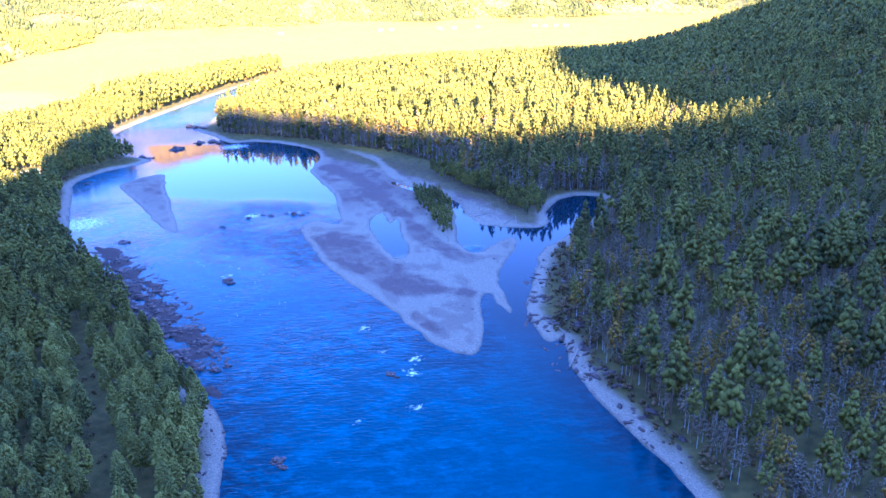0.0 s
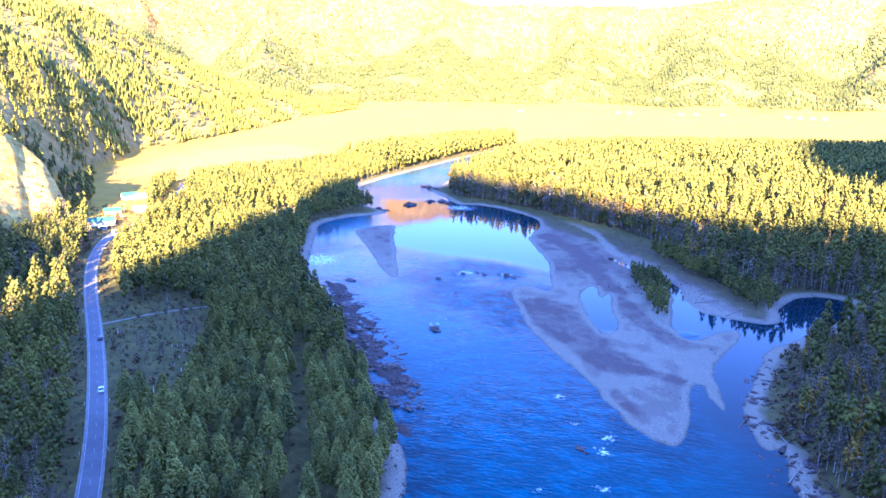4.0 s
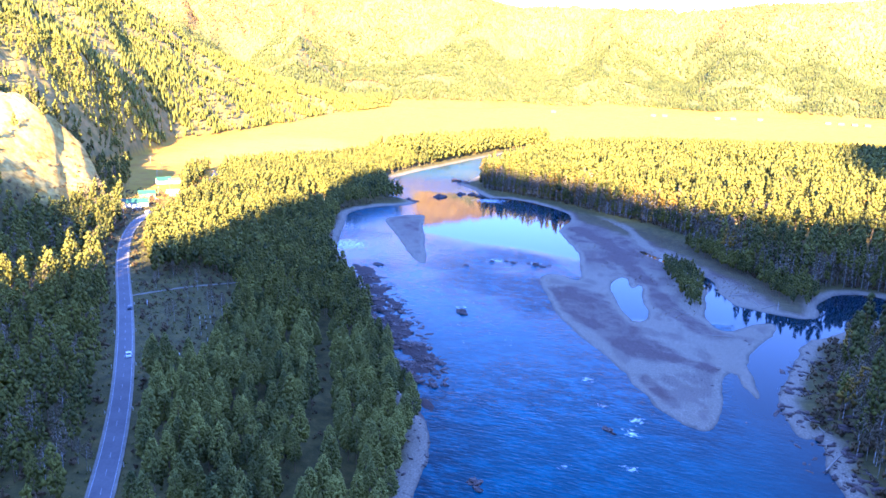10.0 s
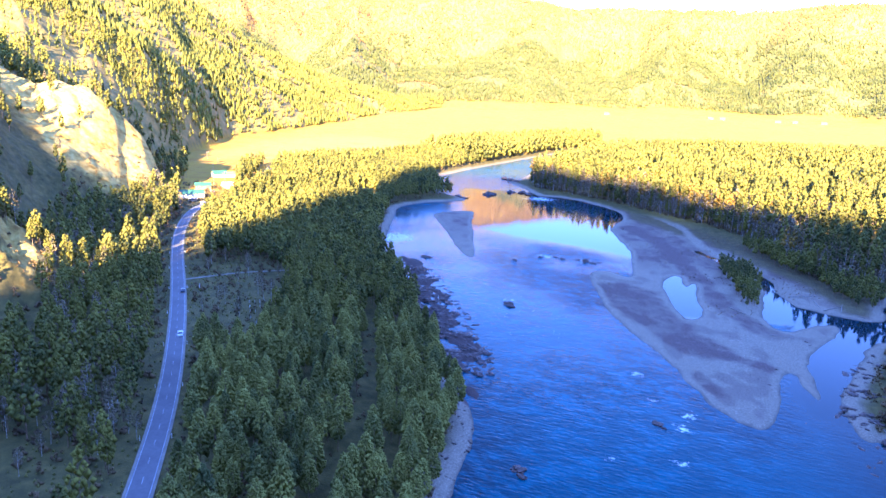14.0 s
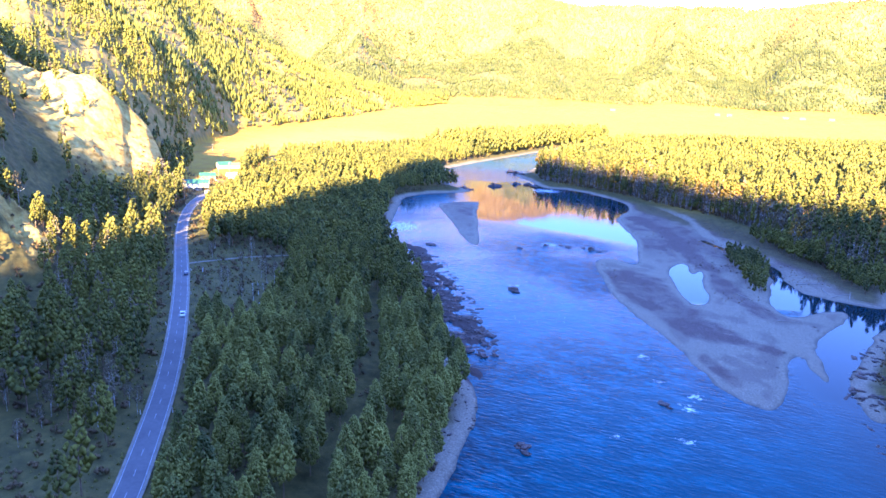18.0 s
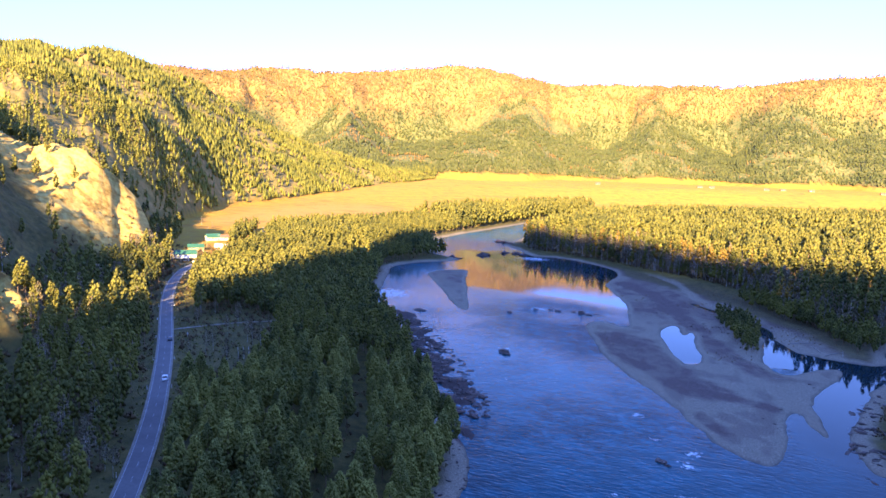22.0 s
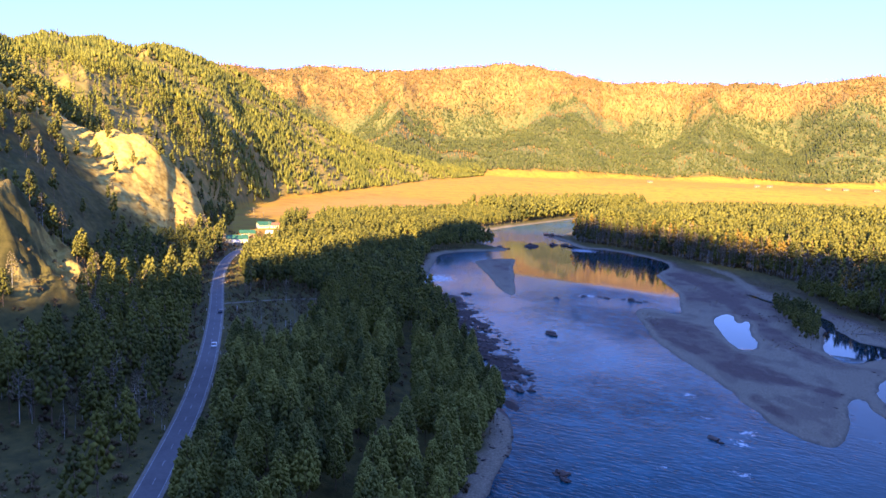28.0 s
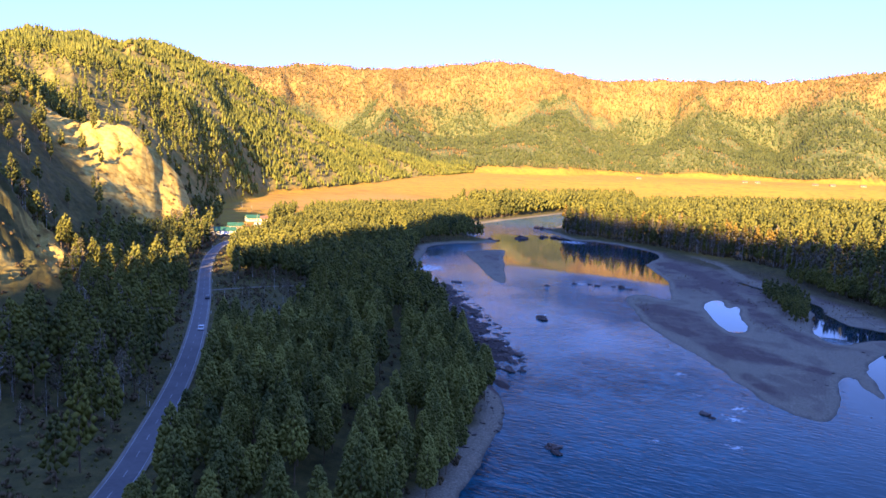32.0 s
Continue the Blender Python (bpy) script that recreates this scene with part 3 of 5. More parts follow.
def water_material():
    mat, n, l, b = material("river_water", 0.04)
    p = position(n)
    a = n.new("ShaderNodeSeparateColor")
    l.new(attribute(n, "flow").outputs["Color"], a.inputs[0])
    rough, foam, depth = a.outputs
    # low depth gives the dark tone, used for shallows and for painted tree reflections
    col = mix(n, l, depth, (0.004, 0.016, 0.026), (0.0005, 0.046, 0.068))
    stretch = n.new("ShaderNodeMapping")
    stretch.inputs["Rotation"].default_value = (0, 0, radians(-22))
    stretch.inputs["Scale"].default_value = (0.55, 1.0, 1.0)
    l.new(p, stretch.inputs[0])
    # brighter blue streaks painted where rough water would mirror the sky
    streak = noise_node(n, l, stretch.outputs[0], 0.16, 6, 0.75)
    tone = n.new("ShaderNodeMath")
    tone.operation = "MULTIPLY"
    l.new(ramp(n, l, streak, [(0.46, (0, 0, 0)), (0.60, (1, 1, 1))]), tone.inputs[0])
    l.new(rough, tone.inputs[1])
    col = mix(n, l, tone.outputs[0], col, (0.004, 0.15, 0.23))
    across = n.new("ShaderNodeMapping")
    across.inputs["Rotation"].default_value = (0, 0, radians(-14))
    across.inputs["Scale"].default_value = (0.22, 0.62, 1.0)
    l.new(p, across.inputs[0])
    # ripples: their sky shine is also painted in, as a slightly lighter blue
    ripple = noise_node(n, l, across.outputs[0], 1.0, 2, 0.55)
    ripple_shine = n.new("ShaderNodeMath")
    ripple_shine.operation = "MULTIPLY"
    l.new(ramp(n, l, ripple, [(0.40, (0, 0, 0)), (0.62, (1, 1, 1))]), ripple_shine.inputs[0])
    l.new(rough, ripple_shine.inputs[1])
    col = mix(n, l, ripple_shine.outputs[0], col, (0.001, 0.052, 0.084))
    chop = noise_node(n, l, across.outputs[0], 1.6, 2, 0.5)
    still = noise_node(n, l, p, 0.12, 2, 0.5)
    s = n.new("ShaderNodeMath")
    s.operation = "ADD"
    l.new(ripple, s.inputs[0])
    l.new(chop, s.inputs[1])
    m = n.new("ShaderNodeMath")
    m.operation = "MULTIPLY"
    l.new(s.outputs[0], m.inputs[0])
    l.new(rough, m.inputs[1])
    m2 = n.new("ShaderNodeMath")
    m2.operation = "MULTIPLY_ADD"
    l.new(still, m2.inputs[0])
    m2.inputs[1].default_value = 0.006
    l.new(m.outputs[0], m2.inputs[2])
    bump(n, l, b, m2.outputs[0], 1.0, 0.40)
    # broken white water
    f = noise_node(n, l, stretch.outputs[0], 0.75, 5, 0.75)
    fm = n.new("ShaderNodeMath")
    fm.operation = "MULTIPLY_ADD"
    l.new(foam, fm.inputs[0])
    fm.inputs[1].default_value = 0.30
    l.new(f, fm.inputs[2])
    white = ramp(n, l, fm.outputs[0], [(0.74, (0, 0, 0)), (0.84, (1, 1, 1))])
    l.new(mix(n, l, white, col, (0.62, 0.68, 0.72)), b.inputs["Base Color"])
    r2 = n.new("ShaderNodeMapRange")
    l.new(white, r2.inputs[0])
    r2.inputs[3].default_value, r2.inputs[4].default_value = 0.03, 0.7
    r3 = n.new("ShaderNodeMath")
    r3.operation = "MULTIPLY_ADD"
    l.new(rough, r3.inputs[0])
    r3.inputs[1].default_value = 0.08
    l.new(r2.outputs[0], r3.inputs[2])
    l.new(r3.outputs[0], b.inputs["Roughness"])
    b.inputs["IOR"].default_value = 1.33
    b.inputs["Specular Tint"].default_value = (0.35, 0.85, 1.0, 1)
    sp = n.new("ShaderNodeMapRange")
    l.new(rough, sp.inputs[0])
    sp.inputs[3].default_value, sp.inputs[4].default_value = 0.16, 0.04
    l.new(sp.outputs[0], b.inputs["Specular IOR Level"])
    return mat


M_GROUND, M_WATER = ground_material(), water_material()


# ---- mesh tools ----
def mesh_from(name, verts, faces, mat, shade=False):
    """One mesh from an array of vertices and an array of faces that all have 3 or 4 corners."""
    me = bpy.data.meshes.new(name)
    verts, faces = np.asarray(verts, np.float32), np.asarray(faces, np.int32)
    k = faces.shape[1]
    me.vertices.add(len(verts))
    me.vertices.foreach_set("co", verts.ravel())
    me.loops.add(faces.size)
    me.loops.foreach_set("vertex_index", faces.ravel())
    me.polygons.add(len(faces))
    me.polygons.foreach_set("loop_start", np.arange(0, faces.size, k, dtype=np.int32))
    me.update(calc_edges=True)
    me.validate()
    if shade:
        me.polygons.foreach_set("use_smooth", np.ones(len(faces), bool))
    me.materials.append(mat)
    return me


def colour_layer(me, name, r, g, b):
    layer = me.color_attributes.new(name, "FLOAT_COLOR", "POINT")
    layer.data.foreach_set("color", np.stack([r, g, b, np.ones_like(r)], 1).astype(np.float32).ravel())


def part(name, bm, mat, parent, label=""):
    me = bpy.data.meshes.new(name)
    bm.to_mesh(me)
    bm.free()
    me.materials.append(mat)
    ob = new(name, me)
    ob.parent = parent
    return tagged(ob, label)


def grid_faces(rows, cols, wrap):
    i = np.arange(rows - 1)[:, None] * cols
    j = np.arange(cols if wrap else cols - 1)[None, :]
    k = (j + 1) % cols
    return np.stack([i + j, i + k, i + cols + k, i + cols + j], -1).reshape(-1, 4)


# ---- ground: one sheet, finer where it is seen ----
az_all = np.radians(np.concatenate([np.arange(-68, -59, 0.21), np.arange(-59, -47, 0.14), np.arange(-47, 39, 0.215), np.arange(39, 292, 4.0)]))
r_all = np.concatenate([[0.5, 15, 30, 45, 60, 75, 90], np.geomspace(100, 500, 215), np.arange(503, 665, 2.2), np.geomspace(668, 900, 42), np.geomspace(906, 4700, 190)])
AZ, RR = np.meshgrid(az_all, r_all)
gx, gy = (RR * np.sin(AZ)).ravel(), (RR * np.cos(AZ)).ravel()
gz, info = terrain(gx, gy)
ground_me = mesh_from("ground", np.stack([gx, gy, gz], 1), grid_faces(len(r_all), len(az_all), True)[:, ::-1], M_GROUND, True)
old_bar = line_distance(gx, gy, [(-130, 640), (-75, 585), (-22, 530), (20, 468), (45, 425), (58, 390)]) + 9 * fbm(gx / 13, gy / 13, 78)
old_bar = smooth(26, 14, old_bar) * smooth(4, 9, info["shore"])
streak = smooth(5, 2.5, line_distance(gx, gy, [(-150, 662), (-98, 622), (-58, 564), (-40, 506), (-23, 473), (-9, 448)]) + 2.5 * fbm(gx / 8, gy / 8, 86))
plot = smooth(60, -40, signed(gx, gy, rounded([(-640, 640), (-560, 640), (-500, 800), (-520, 980), (-640, 1060), (-720, 900)], 2)) + 50 * fbm(gx / 70, gy / 70, 82))
tracks = line_distance(gx, gy, [(-560, 1130), (-640, 1320), (-560, 1480), (-300, 1620), (100, 1900)]) + 12 * fbm(gx / 60, gy / 60, 84)
plot = np.maximum(plot, 0.5 * smooth(9, 3, np.abs(tracks)))
colour_layer(ground_me, "surface", info["gravel"] * (1 - 0.75 * old_bar * (1 - streak)), np.clip(info["meadow"] * (1 - 0.65 * plot), 0, 1), info["rock"])
wet = 0.8 * smooth(0.9, 0.2, info["shore"] + 0.8 * fbm(gx / 4, gy / 4, 71)) * (info["r"] < 1800)
band = line_distance(gx, gy, [(-64, 356), (-42, 320), (-27, 299), (-14, 287)]) + 5 * fbm(gx / 7, gy / 7, 75) - 6 * smooth(300, 335, gy)
tail = line_distance(gx, gy, [(-27, 296), (-14, 287), (-2, 284), (9, 280)]) + 3 * fbm(gx / 6, gy / 6, 74)
band2 = line_distance(gx, gy, [(-95, 540), (-62, 490), (-34, 415), (-18, 369), (-8, 348), (0, 334), (9, 325)]) + 5 * fbm(gx / 9, gy / 9, 76)
rim_band = line_distance(gx, gy, [(-14, 258), (-7, 246), (-2, 239)]) + 3 * fbm(gx / 6, gy / 6, 72)
patchy = smooth(0.12, 0.24, fbm(gx / 9 + gy / 40, gy / 13, 73))
speckle = 0.75 + 0.5 * fbm(gx / 3, gy / 3, 79)
upper = smooth(395, 450, gy + 10 * fbm(gx / 20, gy / 20, 83)) * (0.45 + 0.5 * smooth(-0.2, 0.2, fbm(gx / 15, gy / 30, 85)))
dark = (0.8 * old_bar + upper + smooth(13, 7, band) + smooth(5, 2.5, tail) + smooth(9, 4, band2) + 0.8 * smooth(4, 2, rim_band)) * speckle + 0.45 * patchy
dark = np.maximum(np.clip(dark, 0, 1) * (1 - streak) * info["bar"] * smooth(2, 4.5, info["shore"]), smooth(0.02, 0.2, info["shelf"]))
colour_layer(ground_me, "surface_two", np.maximum(info["rust"], plot * info["meadow"]), wet, dark)
colour_layer(ground_me, "surface_three", info["canopy"], smooth(0.02, 0.04, info["u3"]), info["canopy"] * 0)
ground = tagged(new("ground", ground_me), "valley floor, gravel bars, wooded slopes and far mountains in autumn", "ground", kind="structure")

# ---- water ----
wx_all, wy_all = np.concatenate([np.arange(-440, -260, 6.0), np.arange(-260, 100, 3.0), np.arange(100, 1500, 40.0)]), np.concatenate([np.arange(-250, 120, 20.0), np.arange(120, 480, 3.0), np.arange(480, 900, 8.0), np.arange(900, 1850, 25.0)])
WX, WY = np.meshgrid(wx_all, wy_all)
wxf, wyf = WX.ravel(), WY.ravel()
depth = np.clip(-signed(wxf, wyf, RIVER) / 25, 0, 1)
calm = smooth(425, 455, wyf + 0.15 * (wxf + 100)) * smooth(-215, -180, wxf + 0.45 * (wyf - 430)) * smooth(720, 640, wyf)
quiet = 0.8 * smooth(-25, 45, wxf - 0.12 * (wyf - 200)) + smooth(12, 25, wxf) * smooth(230, 260, wyf)
quiet = quiet + smooth(-60, -52, wxf) * smooth(325, 335, wyf - 0.4 * (wxf + 20))
# depth is cut in still water to paint in the dark reflection of the trees
backwater = smooth(14, 26, wxf) * smooth(225, 262, wyf)
depth = depth * (1 - backwater) * (1 - 0.6 * calm)
rapid = np.clip(1 - calm - quiet, 0.02, 1) * (0.35 + 0.5 * smooth(-0.2, 0.3, fbm(wxf / 60, wyf / 60, 81)))
race = smooth(46, 18, line_distance(wxf, wyf, [(-262, 490), (-212, 410), (-168, 350), (-132, 312), (-92, 282)]) + 10 * fbm(wxf / 14, wyf / 14, 83))
rapid = rapid * (1 - 0.45 * race)
spots = [(-34, 248, 2.5), (-26, 228, 2), (-13, 222, 3.2), (-13, 211, 2.6), (-122, 409, 5), (-97, 414, 4), (-30, 183, 2), (-108, 308, 2), (-225, 400, 14), (-200, 640, 22), (-15, 214, 2.5), (-12, 190, 3)]
foam = sum(np.exp(-((wxf - a) ** 2 + (wyf - b) ** 2) / (s * s)) for a, b, s in spots)
foam = np.clip(foam + 0.42 * rapid + 0.27 * race, 0, 1)
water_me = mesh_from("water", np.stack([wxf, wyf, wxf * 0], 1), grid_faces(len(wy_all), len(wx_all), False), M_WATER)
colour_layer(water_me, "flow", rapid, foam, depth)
tagged(new("water", water_me), "clear blue mountain river with ripples and small rapids", "river", kind="structure")

# ---- ridge behind the viewer, which shades the valley floor ----
SHADE_X = [-900, -600, -469, -444, -405, -368, -351, -338, -300, -258, -246, -238, -228, -213, -204, -186, -177, -172, -165, -120, -60, -20, 4, 29, 57, 78, 99, 112, 131, 144, 159, 175, 205, 230, 256, 310, 340, 380, 400, 430, 560, 766, 1026, 1400]
SHADE_Y = [760, 700, 627, 592, 531, 475, 435, 420, 392, 362, 328, 265, 205, 185, 310, 345, 440, 600, 722, 750, 786, 786, 766, 750, 738, 718, 684, 666, 648, 628, 610, 595, 590, 605, 620, 600, 620, 660, 800, 1080, 1420, 1560, 1493, 1500]
cx = np.arange(-1100, 1700, 7.0)
edge_y = np.interp(cx, SHADE_X, SHADE_Y) + 14 * fbm(cx / 30, cx * 0, 91)
crest_z = 1.0386 * (edge_y + 1500) * 0.36
s_all = np.array([-1, -0.8, -0.6, -0.4, -0.25, -0.12, -0.04, 0, 0.04, 0.12, 0.25, 0.4, 0.6, 0.8, 1])
CX, SS = np.meshgrid(cx, s_all)
rz = np.tile(crest_z, (len(s_all), 1)) * (1 - np.abs(SS)) ** 1.15 - 10 * (np.abs(SS) > 0.99)
ry = -1500 + SS * 900
ridge_me = mesh_from("ridge", np.stack([(CX + 0.28 * 1500 - 0.28 * 900 * SS).ravel(), ry.ravel(), rz.ravel()], 1), grid_faces(len(s_all), len(cx), False), M_GROUND, True)
tagged(new("mountain_ridge", ridge_me), "steep dark wooded ridge above the near bank", "mountain", kind="structure")


# ---- trees ----
OCT = np.array([(1, 0, 0), (-1, 0, 0), (0, 1, 0), (0, -1, 0), (0, 0, 1), (0, 0, -1)], float)
OCT_F = np.array([(0, 2, 4), (2, 1, 4), (1, 3, 4), (3, 0, 4), (2, 0, 5), (1, 2, 5), (3, 1, 5), (0, 3, 5)])


TRI = np.array([(1, 0, 0), (-0.5, 0.87, 0), (-0.5, -0.87, 0), (0, 0, 1), (0, 0, -1)], float)
TRI_F = np.array([(0, 1, 3), (1, 2, 3), (2, 0, 3), (1, 0, 4), (2, 1, 4), (0, 2, 4)])


def tufts(count, height, radius, low, taper, size, seed, droop=0.15, lean_shape=True):
    """Clumps of needles or leaves set through a crown: vertices and triangles."""
    g = np.random.default_rng(seed)
    vs, fs = [], []
    UNIT, UNIT_F = (TRI, TRI_F) if lean_shape else (OCT, OCT_F)
    c5 = len(UNIT)
    for i in range(count):
        k = (i + 0.5) / count
        k = 1 - (1 - k) ** 1.0
        z = low + (1 - low) * k
        reach = radius * ((1 - k) ** taper * min(1.0, 0.55 + 2.2 * k))
        a = i * 2.39996 + g.normal(0, 0.35)
        rad = reach * (0.45 + 0.6 * g.random() ** 0.6)
        c = np.array([math.cos(a) * rad, math.sin(a) * rad, z * height - droop * rad + g.normal(0, 0.02 * height)])
        s = size * (0.7 + 0.6 * g.random()) * (0.62 + 0.5 * (1 - k))
        v = UNIT * g.uniform(0.75, 1.3, (c5, 1)) * np.array([1.05, 0.9, 1.3]) * s
        ca, sa = math.cos(a), math.sin(a)
        v = v @ np.array([[ca, sa, 0], [-sa, ca, 0], [0, 0, 1]]) + g.normal(0, 0.12 * s, (c5, 3))
        vs.append(v + c)
        fs.append(UNIT_F + c5 * i)
    top = UNIT * np.array([size * 0.45, size * 0.45, size * 0.9]) + np.array([0, 0, height - size * 0.3])
    vs.append(top)
    fs.append(UNIT_F + c5 * count)
    return np.vstack(vs), np.vstack(fs)


def trunk_shape(height, width, sides=5, limbs=0, seed=0, joints=3):
    """A tapered, slightly bent trunk with a few limbs, as triangles."""
    g = np.random.default_rng(seed)
    vs, fs = [], []

    def tube(a, b, w0, w1, n=joints):
        base = sum(len(v) for v in vs)
        bend = g.normal(0, 0.012 * np.linalg.norm(b - a), 3)
        axis = (b - a) / np.linalg.norm(b - a)
        p = np.cross(axis, (0.3, 0.9, 0.1))
        p /= np.linalg.norm(p)
        q = np.cross(axis, p)
        for i in range(n + 1):
            k = i / n
            c = a + (b - a) * k + bend * math.sin(k * math.pi)
            ring = np.arange(sides) / sides * 2 * math.pi
            vs.append(c + (np.outer(np.cos(ring), p) + np.outer(np.sin(ring), q)) * (w0 + (w1 - w0) * k))
        f = grid_faces(n + 1, sides, True) + base
        fs.append(np.vstack([f[:, [0, 1, 2]], f[:, [0, 2, 3]]]))
    tube(np.zeros(3) - (0, 0, 0.6), np.array([0, 0, height]), width, width * 0.2)
    for i in range(limbs):
        z = height * (0.42 + 0.5 * i / max(limbs, 1))
        a = i * 2.4 + g.normal(0, 0.3)
        out = height * 0.17 * (1.1 - 0.7 * i / max(limbs, 1))
        tube(np.array([0, 0, z]), np.array([math.cos(a) * out, math.sin(a) * out, z + out * 0.8]), width * 0.3, width * 0.06, min(joints, 2))
    return np.vstack(vs), np.vstack(fs)


def scatter(area, spacing, seed, bounds, keep=None):
    """Jittered places inside an outline."""
    g = np.random.default_rng(seed)
    x0, y0, x1, y1 = bounds
    X, Y = np.meshgrid(np.arange(x0, x1, spacing), np.arange(y0, y1, spacing * 0.87))
    X = X + (np.arange(X.shape[0]) % 2)[:, None] * spacing / 2
    X = (X + g.uniform(-0.42, 0.42, X.shape) * spacing).ravel()
    Y = (Y + g.uniform(-0.42, 0.42, Y.shape) * spacing).ravel()
    ok = inside(X, Y, area) if area is not None else np.ones(X.shape, bool)
    X, Y = X[ok], Y[ok]
    if keep is not None:
        ok = keep(X, Y)
        X, Y = X[ok], Y[ok]
    return X, Y


def spread(shapes, xs, ys, zs, heights, seed):
    """Copies of unit-height shapes, turned and scaled, joined into one array of triangles."""
    g = np.random.default_rng(seed)
    which = g.integers(0, len(shapes), len(xs))
    turn = g.uniform(0, 6.283, len(xs))
    wide = heights * g.uniform(0.85, 1.2, len(xs))
    V, F, base = [], [], 0
    for s, (v, f) in enumerate(shapes):
        m = which == s
        if not m.any():
            continue
        c, sn = np.cos(turn[m])[:, None], np.sin(turn[m])[:, None]
        x = (v[None, :, 0] * c - v[None, :, 1] * sn) * wide[m][:, None] + xs[m][:, None]
        y = (v[None, :, 0] * sn + v[None, :, 1] * c) * wide[m][:, None] + ys[m][:, None]
        z = v[None, :, 2] * heights[m][:, None] + zs[m][:, None]
        V.append(np.stack([x, y, z], -1).reshape(-1, 3))
        k = m.sum()
        F.append((f[None] + (np.arange(k) * len(v))[:, None, None] + base).reshape(-1, 3))
        base += k * len(v)
    return np.vstack(V), np.vstack(F)


def wood(name, label, shapes, mat, xs, ys, lo, hi, seed, trunks=None, trunk_mat=None, sink=0.3):
    g = np.random.default_rng(seed + 500)
    zs, around = terrain(xs, ys)
    dry = around["shore"] > 3
    xs, ys, zs = xs[dry], ys[dry], zs[dry] - sink
    hs = g.uniform(lo, hi, len(xs)) * (1 + 0.15 * fbm(xs / 30, ys / 30, seed))
    V, F, r, r0, base = [], [], np.hypot(xs, ys), 0, 0
    for r1, kinds_here in shapes:
        m = (r >= r0) & (r < r1)
        r0 = r1
        if m.any():
            v, f = spread(kinds_here, xs[m], ys[m], zs[m], hs[m], seed)
            V.append(v)
            F.append(f + base)
            base += len(v)
    V, F = np.vstack(V), np.vstack(F)
    ob = tagged(new(name, mesh_from(name, V, F, mat)), label, "forest", kind="stuff")
    if trunks:
        V, F = spread(trunks, xs, ys, zs, hs, seed)
        t = new("trunks", mesh_from("trunks", V, F, trunk_mat))
        t.parent = ob
        tagged(t, kind="stuff")
    return ob


# crowns by distance: fuller ones where the camera comes nearer
PINE_MID = [(340, [tufts(60, 1.0, 0.180, 0.34, 0.55, 0.045, 100 + i, 0.05) for i in range(6)]), (620, [tufts(19, 1.0, 0.145, 0.38, 0.48, 0.074, 120 + i) for i in range(5)]), (9999, [tufts(9, 1.0, 0.12, 0.38, 0.6, 0.10, 140 + i) for i in range(4)])]
PINE_TALL = [(340, [tufts(38, 1.0, 0.115, 0.50, 0.70, 0.045, 150 + i) for i in range(6)]), (620, [tufts(26, 1.0, 0.098, 0.56, 0.75, 0.040, 160 + i) for i in range(5)]), (9999, [tufts(11, 1.0, 0.095, 0.48, 0.7, 0.066, 170 + i) for i in range(4)])]
PINE_TINY = [(9999, [(np.array([(0.17, 0, 0.28), (-0.09 - 0.02 * i, 0.15, 0.22), (-0.08, -0.15 + 0.02 * i, 0.32), (0.02 * i - 0.03, 0.02, 1.0), (0, 0, 0.0)]), TRI_F) for i in range(4)])]
PINE_FAR = [(1000, [tufts(5, 1.0, 0.085, 0.22, 0.75, 0.12, 200 + i) for i in range(4)]), PINE_TINY[0]]
PINE_BEND = [(9999, [tufts(6, 1.0, 0.11, 0.30, 0.55, 0.125, 210 + i) for i in range(4)])]
BROAD_MID = [(400, [tufts(36, 1.0, 0.17, 0.45, 0.4, 0.045, 400 + i, 0.0) for i in range(4)]), (9999, [tufts(14, 1.0, 0.16, 0.45, 0.4, 0.075, 420 + i, 0.0) for i in range(4)])]
BROAD_TALL = [(9999, [tufts(15, 1.0, 0.095, 0.52, 0.45, 0.055, 430 + i, 0.0) for i in range(4)])]
BIRCH_EDGE = [(9999, [tufts(9, 1.0, 0.055, 0.30, 0.3, 0.042, 440 + i, -0.2) for i in range(4)])]
BARE_MID = [(400, [tufts(44, 1.0, 0.15, 0.40, 0.42, 0.030, 450 + i, -0.3) for i in range(4)]), (9999, [tufts(14, 1.0, 0.13, 0.42, 0.42, 0.062, 470 + i, -0.2) for i in range(4)])]
TRUNK_MID = [trunk_shape(0.9, 0.017, 3, 0, 5, 1)]
TRUNK_LIMBS = [trunk_shape(0.95, 0.014, 3, 4, 6 + i, 2) for i in range(3)]


def clear_of_road(x, y, d=8):
    return (line_distance(x, y, ROAD_LINE) > d) & ~inside(x, y, CLEARING) & ~inside(x, y, SETTLEMENT) & (line_distance(x, y, LANE) + 2.5 * fbm(x / 12, y / 12, 17) > 3.0)


LX, LY = scatter(LEFT_WOOD, 6.2, 1, (-560, 60, -40, 900), lambda x, y: clear_of_road(x, y, 8) & (np.hypot(x, y) > 100))
RX, RY = scatter(RIGHT_WOOD, 8.4, 2, (-300, 90, 520, 800), lambda x, y: (np.hypot(x, y) > 100) & (np.degrees(np.arctan2(x, y)) < 42))
QX, QY = scatter(RIGHT_WOOD, 11.5, 3, (-300, 800, 900, 1600), lambda x, y: np.degrees(np.arctan2(x, y)) < 40)
PX, PY = scatter(LEFT_WOOD, 10.0, 4, (-560, 900, -200, 1520))
BX, BY = scatter(BUSH_WOOD, 3.6, 5, (-30, 360, 20, 450))

